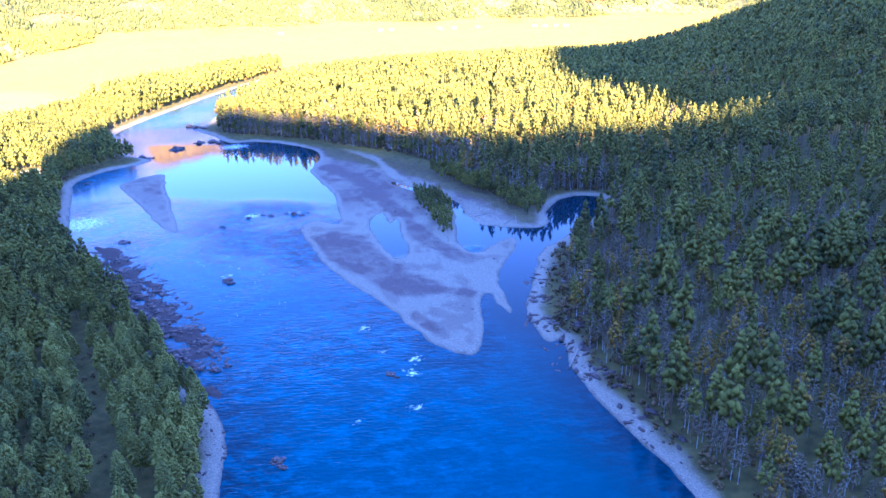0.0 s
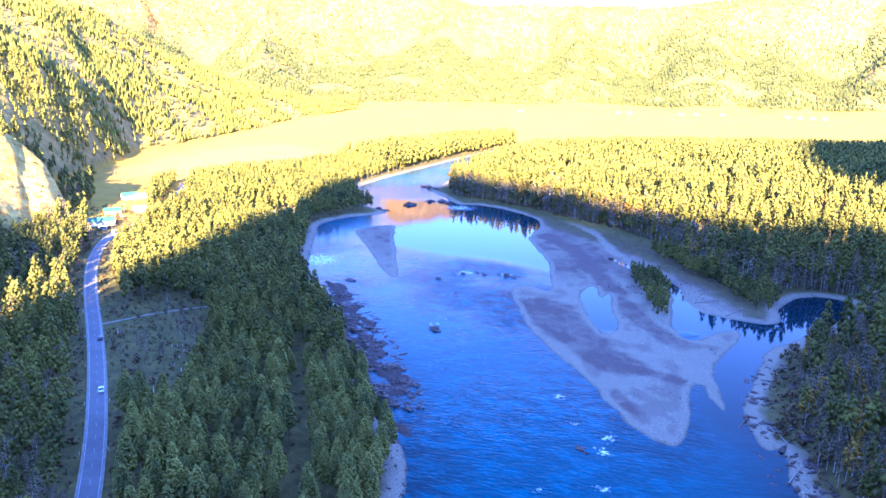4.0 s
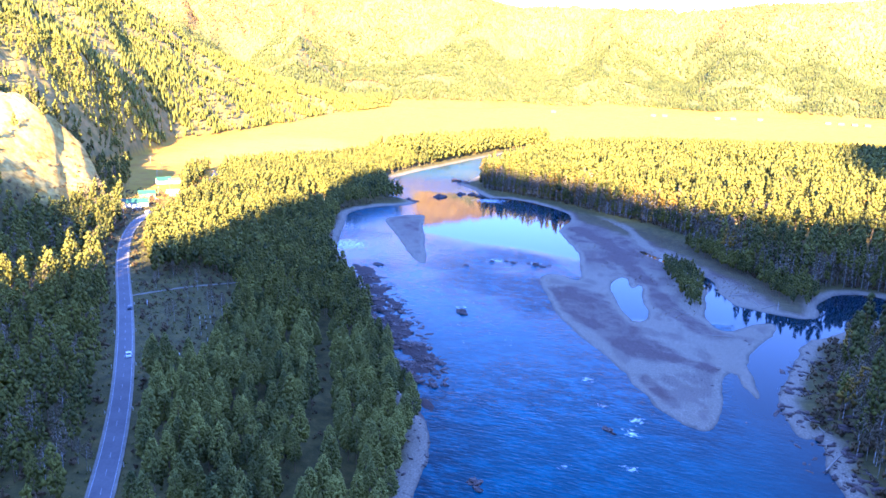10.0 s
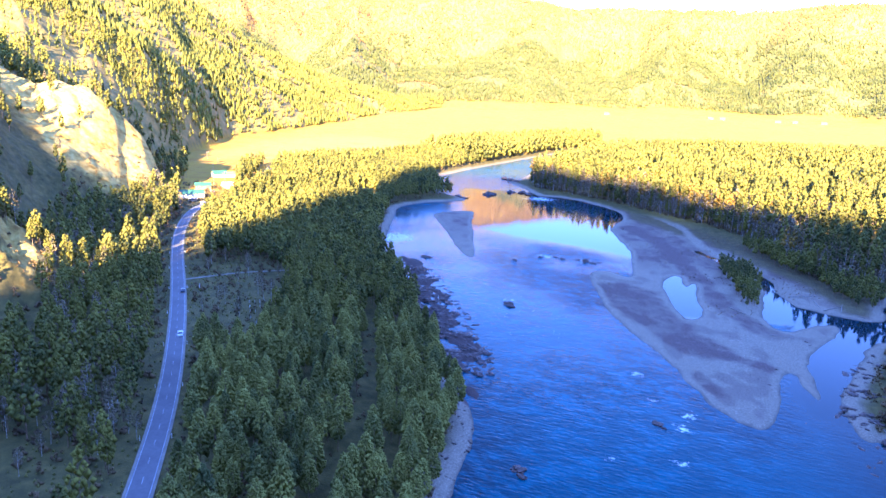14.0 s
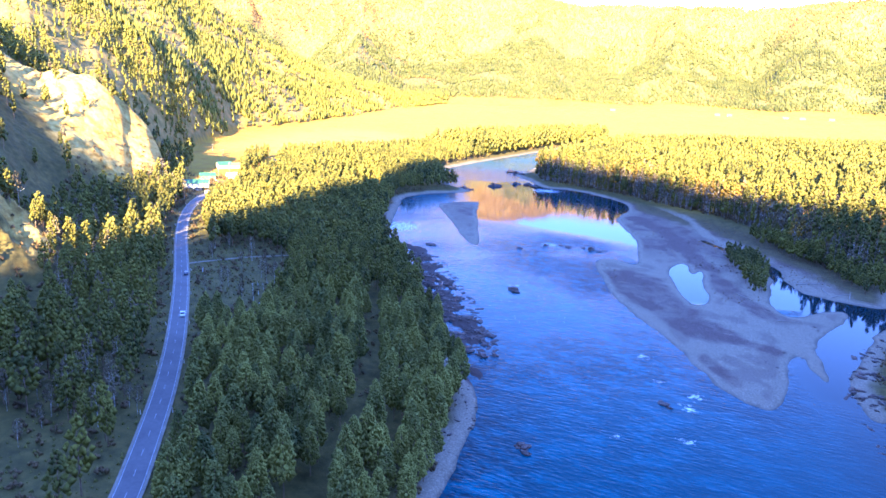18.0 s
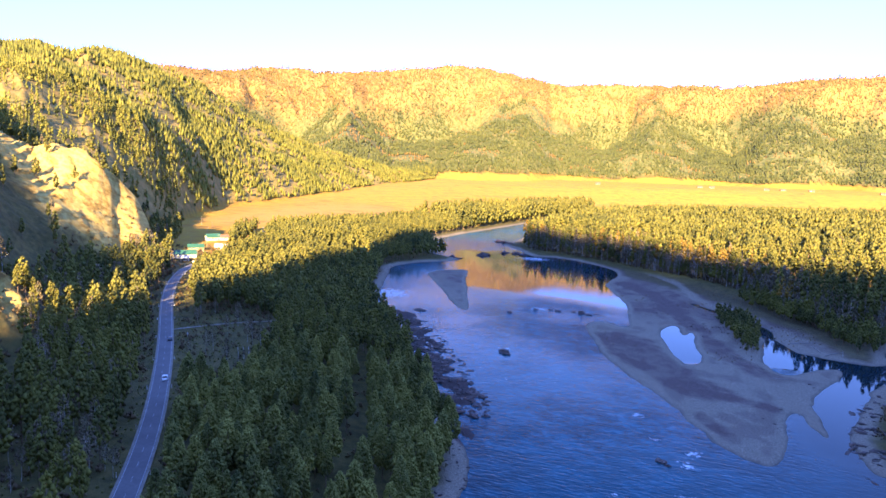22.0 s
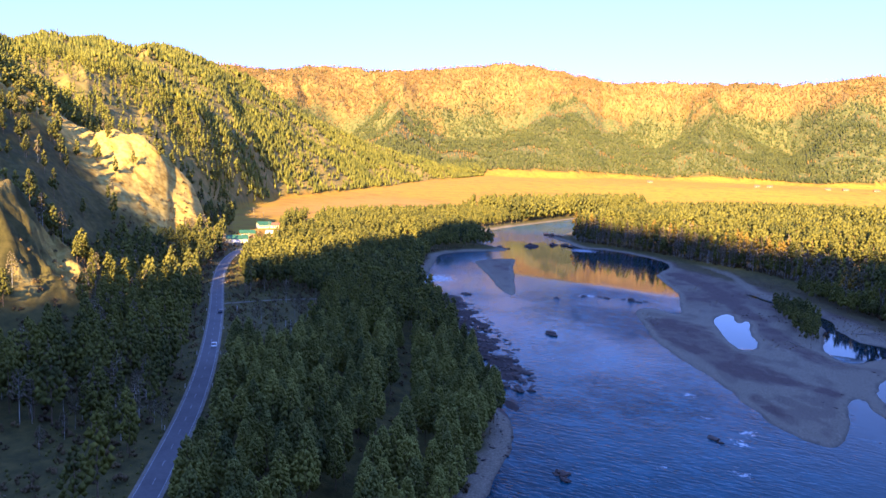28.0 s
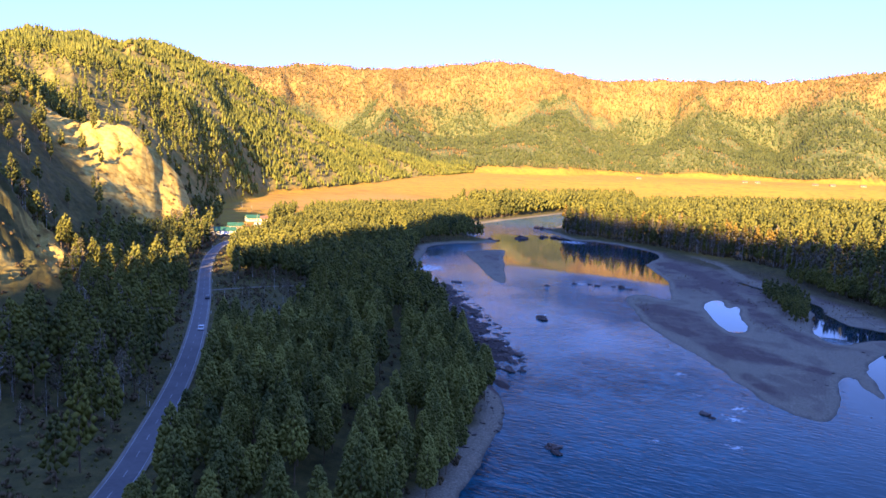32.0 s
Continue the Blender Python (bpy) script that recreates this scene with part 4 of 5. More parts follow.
# the nearest pines on the road side of the river are things of their own
near_order = np.argsort(np.hypot(LX, LY))
own = np.zeros(len(LX), bool)
own[near_order[:280]] = True
rim = line_distance(RX, RY, RIGHT_WOOD, True)
right_leafy = (0.7 * fbm(RX / 40, RY / 40, 95) + 0.95 * smooth(480, 300, np.hypot(RX, RY)) * rng.random(len(RX)) + 0.55 * smooth(45, 5, rim) * smooth(420, 520, RY) * rng.random(len(RX)) > 0.30)
wood("pine_forest", "dense green pine forest along the road side bank", PINE_MID, M_PINE, LX[~own], LY[~own], 12, 17, 11, TRUNK_MID, M_BARK)
wood("pine_forest", "tall green pine forest on the far bank", PINE_TALL, M_PINE, RX[~right_leafy], RY[~right_leafy], 18, 33, 12, TRUNK_MID, M_BARK)
lx, ly = RX[right_leafy], RY[right_leafy]
pick = rng.random(len(lx)) < 0.40
back = ly > 430
wood("birch_wood", "yellow autumn birches mixed into the pine forest", BROAD_MID, M_AUTUMN, lx[pick & ~back], ly[pick & ~back], 12, 19, 13, TRUNK_LIMBS, M_BIRCH)
wood("birch_wood", "tall yellow autumn birches at the sunlit forest edge", BROAD_TALL, M_AUTUMN, lx[pick & back], ly[pick & back], 19, 27, 13, TRUNK_LIMBS, M_BIRCH)
wood("birch_wood", "bare grey birches with pale trunks", BARE_MID, M_BARE, lx[~pick & ~back], ly[~pick & ~back], 12, 19, 14, TRUNK_LIMBS, M_BIRCH)
wood("birch_wood", "tall bare birches with pale trunks at the forest edge", BROAD_TALL, M_BARE, lx[~pick & back], ly[~pick & back], 18, 26, 14, TRUNK_LIMBS, M_BIRCH)
EX, EY = scatter(RIGHT_WOOD, 3.3, 9, (-300, 420, 130, 800), lambda x, y: (line_distance(x, y, RIGHT_WOOD, True) < 16) & (rng.random(len(x)) < 0.85))
slim = rng.random(len(EX)) < 0.68
wood("birch_wood", "dense wall of slender bare birches at the forest edge", BIRCH_EDGE, M_BARE, EX[slim], EY[slim], 13, 23, 63, TRUNK_LIMBS, M_BIRCH)
wood("pine_forest", "dark young pines under the birches at the forest edge", PINE_MID[1:], M_PINE, EX[~slim], EY[~slim], 8, 19, 64)
YX, YY = scatter(RIGHT_WOOD, 5.4, 7, (40, 90, 330, 400), lambda x, y: (np.hypot(x, y) > 100) & (np.hypot(x, y) < 400) & (np.degrees(np.arctan2(x, y)) < 42) & (rng.random(len(x)) < 0.45 + 0.5 * smooth(30, 8, line_distance(x, y, RIGHT_WOOD, True))))
some = rng.random(len(YX)) < 0.3
wood("pine_forest", "young green pines among the birches on the shady bank", PINE_TALL, M_PINE, YX[some], YY[some], 10, 18, 61, TRUNK_MID, M_BARK)
wood("birch_wood", "crowded bare birches on the shady bank", BARE_MID, M_BARE, YX[~some], YY[~some], 10, 16, 62, TRUNK_LIMBS, M_BIRCH)
wood("pine_forest", "distant pine forest beyond the river bend", PINE_BEND, M_PINE, np.concatenate([QX, PX]), np.concatenate([QY, PY]), 20, 29, 15)
wood("willow_thicket", "green trees and bushes on the gravel bar", PINE_MID[1:], M_PINE, BX, BY, 6, 10.5, 16, TRUNK_MID, M_BARK)

TX, TY = scatter(THICKET, 4.6, 8, (-30, 370, 80, 530), lambda x, y: rng.random(len(x)) < 0.8)
wood("willow_thicket", "dark green young pines and willows at the forest foot", PINE_MID[1:], M_PINE, TX, TY, 8, 13.5, 19, TRUNK_MID, M_BARK)

# road side strip below the hillside
SX, SY = scatter(None, 5.8, 6, (-620, 60, -110, 640), lambda x, y: clear_of_road(x, y, 8) & (np.degrees(np.arctan2(x, y)) < -46) & (np.degrees(np.arctan2(x, y)) > -70) & (np.hypot(x, y) > 110) & ~inside(x, y, LEFT_WOOD))
sh, si = terrain(SX, SY)
keep = (rng.random(len(SX)) < np.where(si["u"] > 0.75, 0.30, np.where(si["u"] > 0.12, 0.12, 0.85)) * (1 - 0.9 * si["rock"])) & (si["road"] > 8) & (SX < np.interp(SY, ROAD_LINE[:, 1], ROAD_LINE[:, 0])) & ~inside(SX, SY, GLADE) & ((np.hypot(SX + 272, SY - 118) > 56) | (rng.random(len(SX)) < 0.12))
SX, SY, si_u = SX[keep], SY[keep], si["u"][keep]
bare = rng.random(len(SX)) < np.where(si_u < 0.1, 0.3, 0.08)
wood("pine_forest", "scattered pines between the road and the cliff", PINE_MID, M_PINE, SX[~bare], SY[~bare], 11, 19, 17, TRUNK_MID, M_BARK)
wood("birch_wood", "bare birches beside the road", BARE_MID, M_BARE, SX[bare], SY[bare], 9, 15, 18, TRUNK_LIMBS, M_BIRCH)

# mountain woods
def polar_scatter(n, a0, a1, r0, r1, seed):
    g = np.random.default_rng(seed)
    a = np.radians(g.uniform(a0, a1, n))
    r = np.sqrt(g.uniform(r0 * r0, r1 * r1, n))
    return r * np.sin(a), r * np.cos(a)


HX, HY = polar_scatter(105000, -68, -26, 640, 2150, 21)
hh, hi = terrain(HX, HY)
keep = (hi["u2"] > 0.01) & (hi["u2"] < 0.985) & (rng.random(len(HX)) < (0.62 + 0.2 * smooth(900, 1200, hi["r"])) * (1 - 0.7 * hi["rock"]) * (1 - 0.45 * hi["rust"]) * (0.16 + 0.84 * smooth(-0.16, 0.12, fbm(HX / 75, HY / 75, 97) + 0.4 * fbm(HX / 22, HY / 22, 98)))) & (hi["u3"] < 0.3)
# these pines take the lighter, sunlit needle colour
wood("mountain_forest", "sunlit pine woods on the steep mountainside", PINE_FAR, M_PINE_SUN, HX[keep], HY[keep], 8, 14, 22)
FX, FY = polar_scatter(110000, -56, 30, 1900, 3560, 23)
fh, fi = terrain(FX, FY)
on = (fi["u3"] > 0.03) & (fi["u3"] < 1.03)
patch = fbm(FX / 150, FY / 150, 99)
green = on & (rng.random(len(FX)) < (1 - fi["rust"]) * 0.95 + 0.10) & (patch > -0.16)
rusty = on & ~green & (rng.random(len(FX)) < 0.2 + 0.6 * fi["rust"])
wood("mountain_forest", "distant green conifers on the lower mountain slopes", PINE_TINY, M_PINE_FAR, FX[green], FY[green], 10, 17, 24)
wood("larch_forest", "rusty autumn larches on the mountain crest", PINE_TINY, M_LARCH, FX[rusty], FY[rusty], 9, 14, 25)

# ---- single pines near the road side bank ----
def pine(seed, height):
    base = new("pine_tree")
    v, f = tufts(320, 1.0, 0.190, 0.34, 0.55, 0.029, 600 + seed, 0.05)
    me = mesh_from("crown", v * height, f, M_PINE_NEAR)
    crown = new("crown", me)
    crown.parent = base
    v, f = trunk_shape(0.92, 0.013, 6, 4, 700 + seed)
    trunk = new("trunk", mesh_from("trunk", v * height, f, M_BARK))
    trunk.parent = base
    return tagged(base, "tall green pine tree with a reddish trunk in the riverside forest", "pine tree", "riverside pines")


originals = [pine(i, 12.5 + 0.9 * i) for i in range(5)]
nx, ny = LX[own], LY[own]
nz = terrain(nx, ny)[0]
for i in range(len(nx)):
    m = pose(nx[i], ny[i], nz[i] - 0.2, 0, 0, rng.uniform(0, 360)) @ Matrix.Scale(rng.uniform(0.82, 1.15), 4)
    if i < 5:
        originals[i].matrix_basis = m
    else:
        o = copy_thing(originals[i % 5], Matrix.Identity(4))
        o.matrix_basis = m

# ---- road ----
def ribbon(name, line, left, right, lift, mat):
    """A strip along a plan line, from left to right of it in metres."""
    p = np.array(line)
    d = np.gradient(p, axis=0)
    d /= np.linalg.norm(d, axis=1)[:, None]
    nrm = np.stack([d[:, 1], -d[:, 0]], 1)
    z = 6.15 + lift
    rows = []
    for i in range(len(p)):
        for k in (left, right):
            q = p[i] + nrm[i] * k
            rows.append((q[0], q[1], z))
    f = grid_faces(len(p), 2, False)[:, ::-1]
    return mesh_from(name, rows, f, mat)


steps = np.linspace(0, 1, 260)
seg = np.concatenate([[0], np.cumsum(np.linalg.norm(np.diff(ROAD_LINE, axis=0), axis=1))])
fine_line = np.stack([np.interp(steps * seg[-1], seg, ROAD_LINE[:, k]) for k in (0, 1)], 1)
LENGTH = seg[-1]
tagged(new("road_shoulder", ribbon("road_shoulder", fine_line, -3.4, 3.4, 0.25, M_SHOULDER)), "dusty gravel shoulder along the country road", "road shoulder", kind="structure")
tagged(new("road", ribbon("road", fine_line, -2.75, 2.75, 0.31, M_ASPHALT)), "grey two-lane asphalt road with worn markings", "road", kind="structure")
track_line = rounded([(-243, 233), (-238, 243), (-231, 256), (-222, 266), (-205, 284)], 2, False)
tagged(new("dirt_track", ribbon("dirt_track", track_line, -0.9, 0.9, 0.12, M_SHOULDER)), "narrow pale dirt track across the clearing", "track", kind="structure")
for k in (-2.5, 2.5):
    tagged(new("edge_line", ribbon("edge_line", fine_line, k - 0.09, k + 0.09, 0.325, M_PAINT)), "white painted edge line of the road", "road marking", kind="structure")


# ---- settlement, vehicles and roadside ----
def box(bm, cx, cy, cz, sx, sy, sz):
    m = Matrix.Translation((cx, cy, cz)) @ Matrix.Diagonal((sx, sy, sz, 1))
    return bmesh.ops.create_cube(bm, size=1, matrix=m)["verts"]


def box_part(name, dims, mat, parent, label="", bevel=0.0):
    bm = bmesh.new()
    box(bm, *dims)
    if bevel:
        bmesh.ops.bevel(bm, geom=bm.edges[:], offset=bevel, segments=2, affect="EDGES")
    return part(name, bm, mat, parent, label)


def ground_z(x, y):
    return float(terrain(np.array([float(x)]), np.array([float(y)]))[0][0])


def plain(name, a, b, scale=1.5, rough=0.8, metal=0.0):
    return mottled(name, [(0.3, a), (0.7, b)], scale, rough, metal=metal)


M_LOG = plain("log_wall", (0.22, 0.13, 0.07), (0.38, 0.25, 0.13))
M_PLASTER = plain("pale_wall", (0.55, 0.50, 0.38), (0.70, 0.64, 0.50))
M_ROOF_GREEN = plain("green_sheet_roof", (0.02, 0.09, 0.05), (0.04, 0.14, 0.08), 0.6, 0.45)
M_ROOF_GREY = plain("grey_sheet_roof", (0.30, 0.31, 0.33), (0.44, 0.45, 0.47), 0.6, 0.5)
M_ROOF_RED = plain("brown_sheet_roof", (0.20, 0.08, 0.05), (0.30, 0.13, 0.08), 0.6, 0.6)
M_GLASS, _n, _l, _b = material("window_glass", 0.05)
_b.inputs["Base Color"].default_value = (0.02, 0.025, 0.03, 1)
M_WHITE = plain("white_paint", (0.62, 0.62, 0.62), (0.78, 0.78, 0.78), 2.0, 0.4)
M_DARKCAR = plain("dark_car_paint", (0.03, 0.035, 0.05), (0.05, 0.055, 0.07), 2.0, 0.25)
M_REDCAR = plain("red_car_paint", (0.30, 0.04, 0.03), (0.38, 0.06, 0.04), 2.0, 0.3)
M_TYRE = plain("tyre_rubber", (0.02, 0.02, 0.02), (0.035, 0.035, 0.035))
M_WOODGREY = plain("weathered_wood", (0.20, 0.17, 0.14), (0.34, 0.30, 0.25), 3.0)
M_LAMP, _n, _l, _b = material("car_lamp", 0.15)
_b.inputs["Base Color"].default_value = (0.7, 0.7, 0.68, 1)


def house(length, width, wall_h, roof_h, wall_mat, roof_mat, label, name="house"):
    base = new(name)
    box_part("wall", (0, 0, wall_h / 2 - 0.4, length, width, wall_h + 0.8), wall_mat, base)
    bm = bmesh.new()
    e = 0.5
    x, y = length / 2 + e, width / 2 + e
    lo = wall_h - e * roof_h / (width / 2)
    outer = [(-x, -y, lo), (-x, 0, wall_h + roof_h), (-x, y, lo)]
    vs = [[bm.verts.new((sx * abs(px), py, pz + dz)) for px, py, pz in outer] for sx in (-1, 1) for dz in (0.0, 0.18)]
    a, a2, b, b2 = vs
    for i in (0, 1):
        bm.faces.new((a2[i], a2[i + 1], b2[i + 1], b2[i]))
        bm.faces.new((a[i], b[i], b[i + 1], a[i + 1]))
        bm.faces.new((a[i], a[i + 1], a2[i + 1], a2[i]))
        bm.faces.new((b[i], b2[i], b2[i + 1], b[i + 1]))
    for i in (0, 2):
        bm.faces.new((a[i], a2[i], b2[i], b[i]))
    bmesh.ops.recalc_face_normals(bm, faces=bm.faces[:])
    roof = part("roof", bm, roof_mat, base)
    for s in (-1, 1):
        bm = bmesh.new()
        g = [bm.verts.new((s * (length / 2 - 0.1), yy, zz)) for yy, zz in ((-width / 2, wall_h), (width / 2, wall_h), (0, wall_h + roof_h * 0.97))]
        bm.faces.new(g)
        bmesh.ops.solidify(bm, geom=bm.faces[:], thickness=0.15)
        part("gable", bm, wall_mat, base)
    box_part("chimney", (length * 0.2, width * 0.1, wall_h + roof_h * 0.9, 0.7, 0.7, 1.6), M_ROOF_RED, roof)
    box_part("door", (length * 0.3, -width / 2 - 0.05, 1.0, 1.0, 0.12, 2.05), M_LOG, base, "brown plank door")
    for k in range(3):
        w = box_part("window", (-length * 0.35 + k * length * 0.22, -width / 2 - 0.04, wall_h * 0.55, 1.3, 0.14, 1.3), M_WHITE, base)
        box_part("pane", (-length * 0.35 + k * length * 0.22, -width / 2 - 0.12, wall_h * 0.55, 1.08, 0.04, 1.08), M_GLASS, w)
    return tagged(base, label, "house", "houses of the settlement")


def put(ob, x, y, turn, z=None):
    ob.matrix_basis = pose(x, y, ground_z(x, y) if z is None else z, 0, 0, turn)
    return ob


put(house(22, 9, 3.4, 2.6, M_PLASTER, M_ROOF_GREEN, "long roadside cafe with a bright green sheet roof", "cafe"), -420, 407, 52)
put(house(13, 8, 3.2, 2.4, M_LOG, M_ROOF_GREEN, "log house with a green sheet roof by the road"), -446, 448, 50)
put(house(14, 9, 3.4, 3.0, M_PLASTER, M_ROOF_GREEN, "pale house with a green roof beside the meadow"), -491, 515, 65)
put(house(10, 7, 3.0, 2.4, M_LOG, M_ROOF_GREY, "log house with a grey sheet roof in the settlement"), -432, 464, 35)
put(house(9, 7, 3.0, 2.2, M_PLASTER, M_ROOF_RED, "small pale house with a brown roof"), -483, 524, 48)
put(house(8, 6, 2.8, 1.8, M_LOG, M_ROOF_GREY, "low shed with a grey roof among the pines", "shed"), -357, 297, 35)
put(house(6, 5, 2.6, 1.6, M_PLASTER, M_ROOF_GREY, "small pale kiosk at the roadside", "kiosk"), -406, 397, 50)
put(house(6, 5, 2.6, 1.8, M_WHITE, M_ROOF_GREY, "small white hut beside the forest pond", "hut"), -296, 486, 20)
put(house(16, 8, 3.2, 3.0, M_LOG, M_ROOF_RED, "lone farmhouse with a brown roof at the meadow edge", "farmhouse"), -489, 1135, 30)
put(house(14, 8, 3.2, 3.0, M_LOG, M_ROOF_GREY, "lone log house beside the river wood", "farmhouse"), -392, 1246, 15)
far_house = house(14, 7, 2.8, 3.2, M_LOG, M_ROOF_RED, "distant brown farm building on the meadow", "farm_building")
put(far_house, 262, 2080, 10)
for i, (fx, fy, ft) in enumerate([(292, 2074, 5), (322, 2070, 12), (350, 2062, 8), (30, 2090, 20), (-180, 2060, 15), (-10, 2075, 0), (-450, 1985, 20), (-150, 2080, 5), (100, 2110, 9)]):
    copy_thing(far_house, pose(fx, fy, ground_z(fx, fy), 0, 0, ft))


def car(paint, label, van=False):
    base = new("car")
    length, width, top = (5.2, 1.95, 2.1) if van else (4.4, 1.78, 1.45)
    bm = bmesh.new()
    if van:
        outline = [(-2.6, 0.35), (2.6, 0.35), (2.6, 0.95), (2.0, 1.15), (1.35, top), (-2.55, top), (-2.6, 1.0)]
    else:
        outline = [(-2.2, 0.32), (2.2, 0.32), (2.2, 0.72), (1.2, 0.92), (0.55, top), (-1.1, top), (-1.85, 0.98), (-2.2, 0.9)]
    rings = []
    for y, k in ((-width / 2, 0.94), (-width / 2 + 0.12, 1.0), (width / 2 - 0.12, 1.0), (width / 2, 0.94)):
        rings.append([bm.verts.new((px * k, y, 0.32 + (pz - 0.32) * (k if pz > 1 else 1))) for px, pz in outline])
    n = len(outline)
    for a, b in zip(rings[:-1], rings[1:]):
        for i in range(n):
            bm.faces.new((a[i], a[(i + 1) % n], b[(i + 1) % n], b[i]))
    bm.faces.new(rings[0][::-1])
    bm.faces.new(rings[-1])
    bmesh.ops.recalc_face_normals(bm, faces=bm.faces[:])
    body = part("body", bm, paint, base)
    zc, hh = (1.55, 0.55) if van else (1.17, 0.36)
    for s in (-1, 1):
        box_part("side_window", (-0.2, s * (width / 2 + 0.005), zc, length * 0.42, 0.03, hh), M_GLASS, body)
    bm = bmesh.new()
    if van:
        q = [(1.42, -0.8, top - 0.12), (1.42, 0.8, top - 0.12), (1.99, 0.85, 1.2), (1.99, -0.85, 1.2)]
    else:
        q = [(0.6, -0.7, top - 0.06), (0.6, 0.7, top - 0.06), (1.17, 0.78, 0.97), (1.17, -0.78, 0.97)]
    bm.faces.new([bm.verts.new((x + 0.03, y, z + 0.03)) for x, y, z in q])
    bmesh.ops.solidify(bm, geom=bm.faces[:], thickness=0.02)
    part("windscreen", bm, M_GLASS, body)
    for x in (-1.35, 1.35):
        for s in (-1, 1):
            bm = bmesh.new()
            bmesh.ops.create_cone(bm, cap_ends=True, segments=16, radius1=0.33, radius2=0.33, depth=0.22, matrix=Matrix.Translation((x, s * (width / 2 - 0.1), 0.33)) @ Matrix.Rotation(radians(90), 4, "X"))
            w = part("wheel", bm, M_TYRE, base)
            bm = bmesh.new()
            bmesh.ops.create_cone(bm, cap_ends=True, segments=12, radius1=0.19, radius2=0.17, depth=0.05, matrix=Matrix.Translation((x, s * (width / 2 + 0.02), 0.33)) @ Matrix.Rotation(radians(90), 4, "X"))
            part("rim", bm, M_ROOF_GREY, w)
    for s in (-1, 1):
        box_part("headlight", (length / 2 - 0.02, s * 0.6, 0.66, 0.06, 0.34, 0.16), M_LAMP, base)
    return tagged(base, label, "car")


ROAD_Z = 6.15 + 0.32
put(car(M_WHITE, "white car driving on the grey road"), -187.9, 177.5, 315, ROAD_Z)
put(car(M_DARKCAR, "dark car driving on the grey road"), -228.4, 217.5, 135, ROAD_Z)
put(car(M_WHITE, "white van parked beside the road bend", True), -387, 389, 108, ROAD_Z)
put(car(M_DARKCAR, "dark car parked beside the road bend"), -391, 401, 108, ROAD_Z)
put(car(M_REDCAR, "red car parked at the settlement"), -436, 428, 60)
put(car(M_WHITE, "white car parked at the settlement"), -428, 440, 20)


def marker_post():
    base = new("marker_post")
    bm = bmesh.new()
    bmesh.ops.create_cone(bm, cap_ends=True, segments=10, radius1=0.10, radius2=0.08, depth=1.3, matrix=Matrix.Translation((0, 0, 0.6)))
    part("post", bm, M_WHITE, base)
    box_part("reflector", (0, -0.09, 1.05, 0.1, 0.04, 0.2), M_REDCAR, base, "red reflector")
    return tagged(base, "white roadside marker post with a reflector", "marker post", "marker posts along the road")


first_post = None
for k in range(4, 24):
    i = int(k / 24 * 259)
    d = fine_line[min(i + 1, 259)] - fine_line[i - 1]
    d /= np.linalg.norm(d)
    for s in (-1, 1):
        x, y = fine_line[i] + np.array([d[1], -d[0]]) * s * 3.9
        m = pose(x, y, 6.3, 0, 0, math.degrees(math.atan2(d[1], d[0])))
        if first_post is None:
            first_post = marker_post()
            first_post.matrix_basis = m
        else:
            copy_thing(first_post, m)
for i, (x, y) in enumerate([(-227, 226), (-170.5, 184)]):
    o = copy_thing(first_post, pose(x, y, ground_z(x, y)))
    o.scale = (2, 2, 2)

# pale stakes of a garden plot in the clearing
stake = None
for i in range(5):
    for j in range(4):
        if (i * 7 + j * 5) % 6 == 0:
            continue
        x, y = -176 - 4.6 * i + 1.6 * j, 202 + 5.0 * i + 1.4 * j
        if stake is None:
            stake = new("stake")
            box_part("post", (0, 0, 0.6, 0.16, 0.16, 1.5), M_WHITE, stake)
            box_part("cap", (0, 0, 1.37, 0.2, 0.2, 0.06), M_WOODGREY, stake)
            tagged(stake, "pale painted wooden stake in the overgrown clearing", "stake", "stakes in the clearing")
            put(stake, x, y, 20)
        else:
            copy_thing(stake, pose(x, y, ground_z(x, y), 0, 0, 20 + 9 * j))

# centre line dashes
dash = mesh_from("dash", [(-1.5, -0.07, 0), (1.5, -0.07, 0), (1.5, 0.07, 0), (-1.5, 0.07, 0)], [(0, 1, 2, 3)], M_PAINT)
marks = new("centre_line")
tagged(marks, "broken white centre line of the road", "road marking", kind="structure")
for k in range(int(LENGTH / 9)):
    u = (k + 0.5) * 9 / LENGTH * 259
    i = int(u)
    p = fine_line[i] + (fine_line[min(i + 1, 259)] - fine_line[i]) * (u - i)
    d = fine_line[min(i + 1, 259)] - fine_line[max(i - 1, 0)]
    o = new("dash", dash)
    o.parent = marks
    o.matrix_basis = pose(p[0], p[1], 6.15 + 0.33, 0, 0, math.degrees(math.atan2(d[1], d[0])))


def power_pole(x, y, h=9.0):
    base = new("power_pole")
    bm = bmesh.new()
    bmesh.ops.create_cone(bm, cap_ends=True, segments=8, radius1=0.17, radius2=0.11, depth=h, matrix=Matrix.Translation((0, 0, h / 2 - 0.3)))
    part("pole", bm, M_WOODGREY, base)
    box_part("crossarm", (0, 0, h - 1.0, 1.8, 0.12, 0.14), M_WOODGREY, base)
    for k in (-0.8, 0.0, 0.8):
        box_part("insulator", (k, 0, h - 0.82, 0.1, 0.1, 0.22), M_WHITE, base)
    tagged(base, "weathered wooden power pole by the settlement", "power pole", "power poles")
    return put(base, x, y, 45)


for x, y in [(-524, 541), (-560, 585), (-470, 500), (-440, 455), (-408, 412), (-606, 616)]:
    power_pole(x, y)


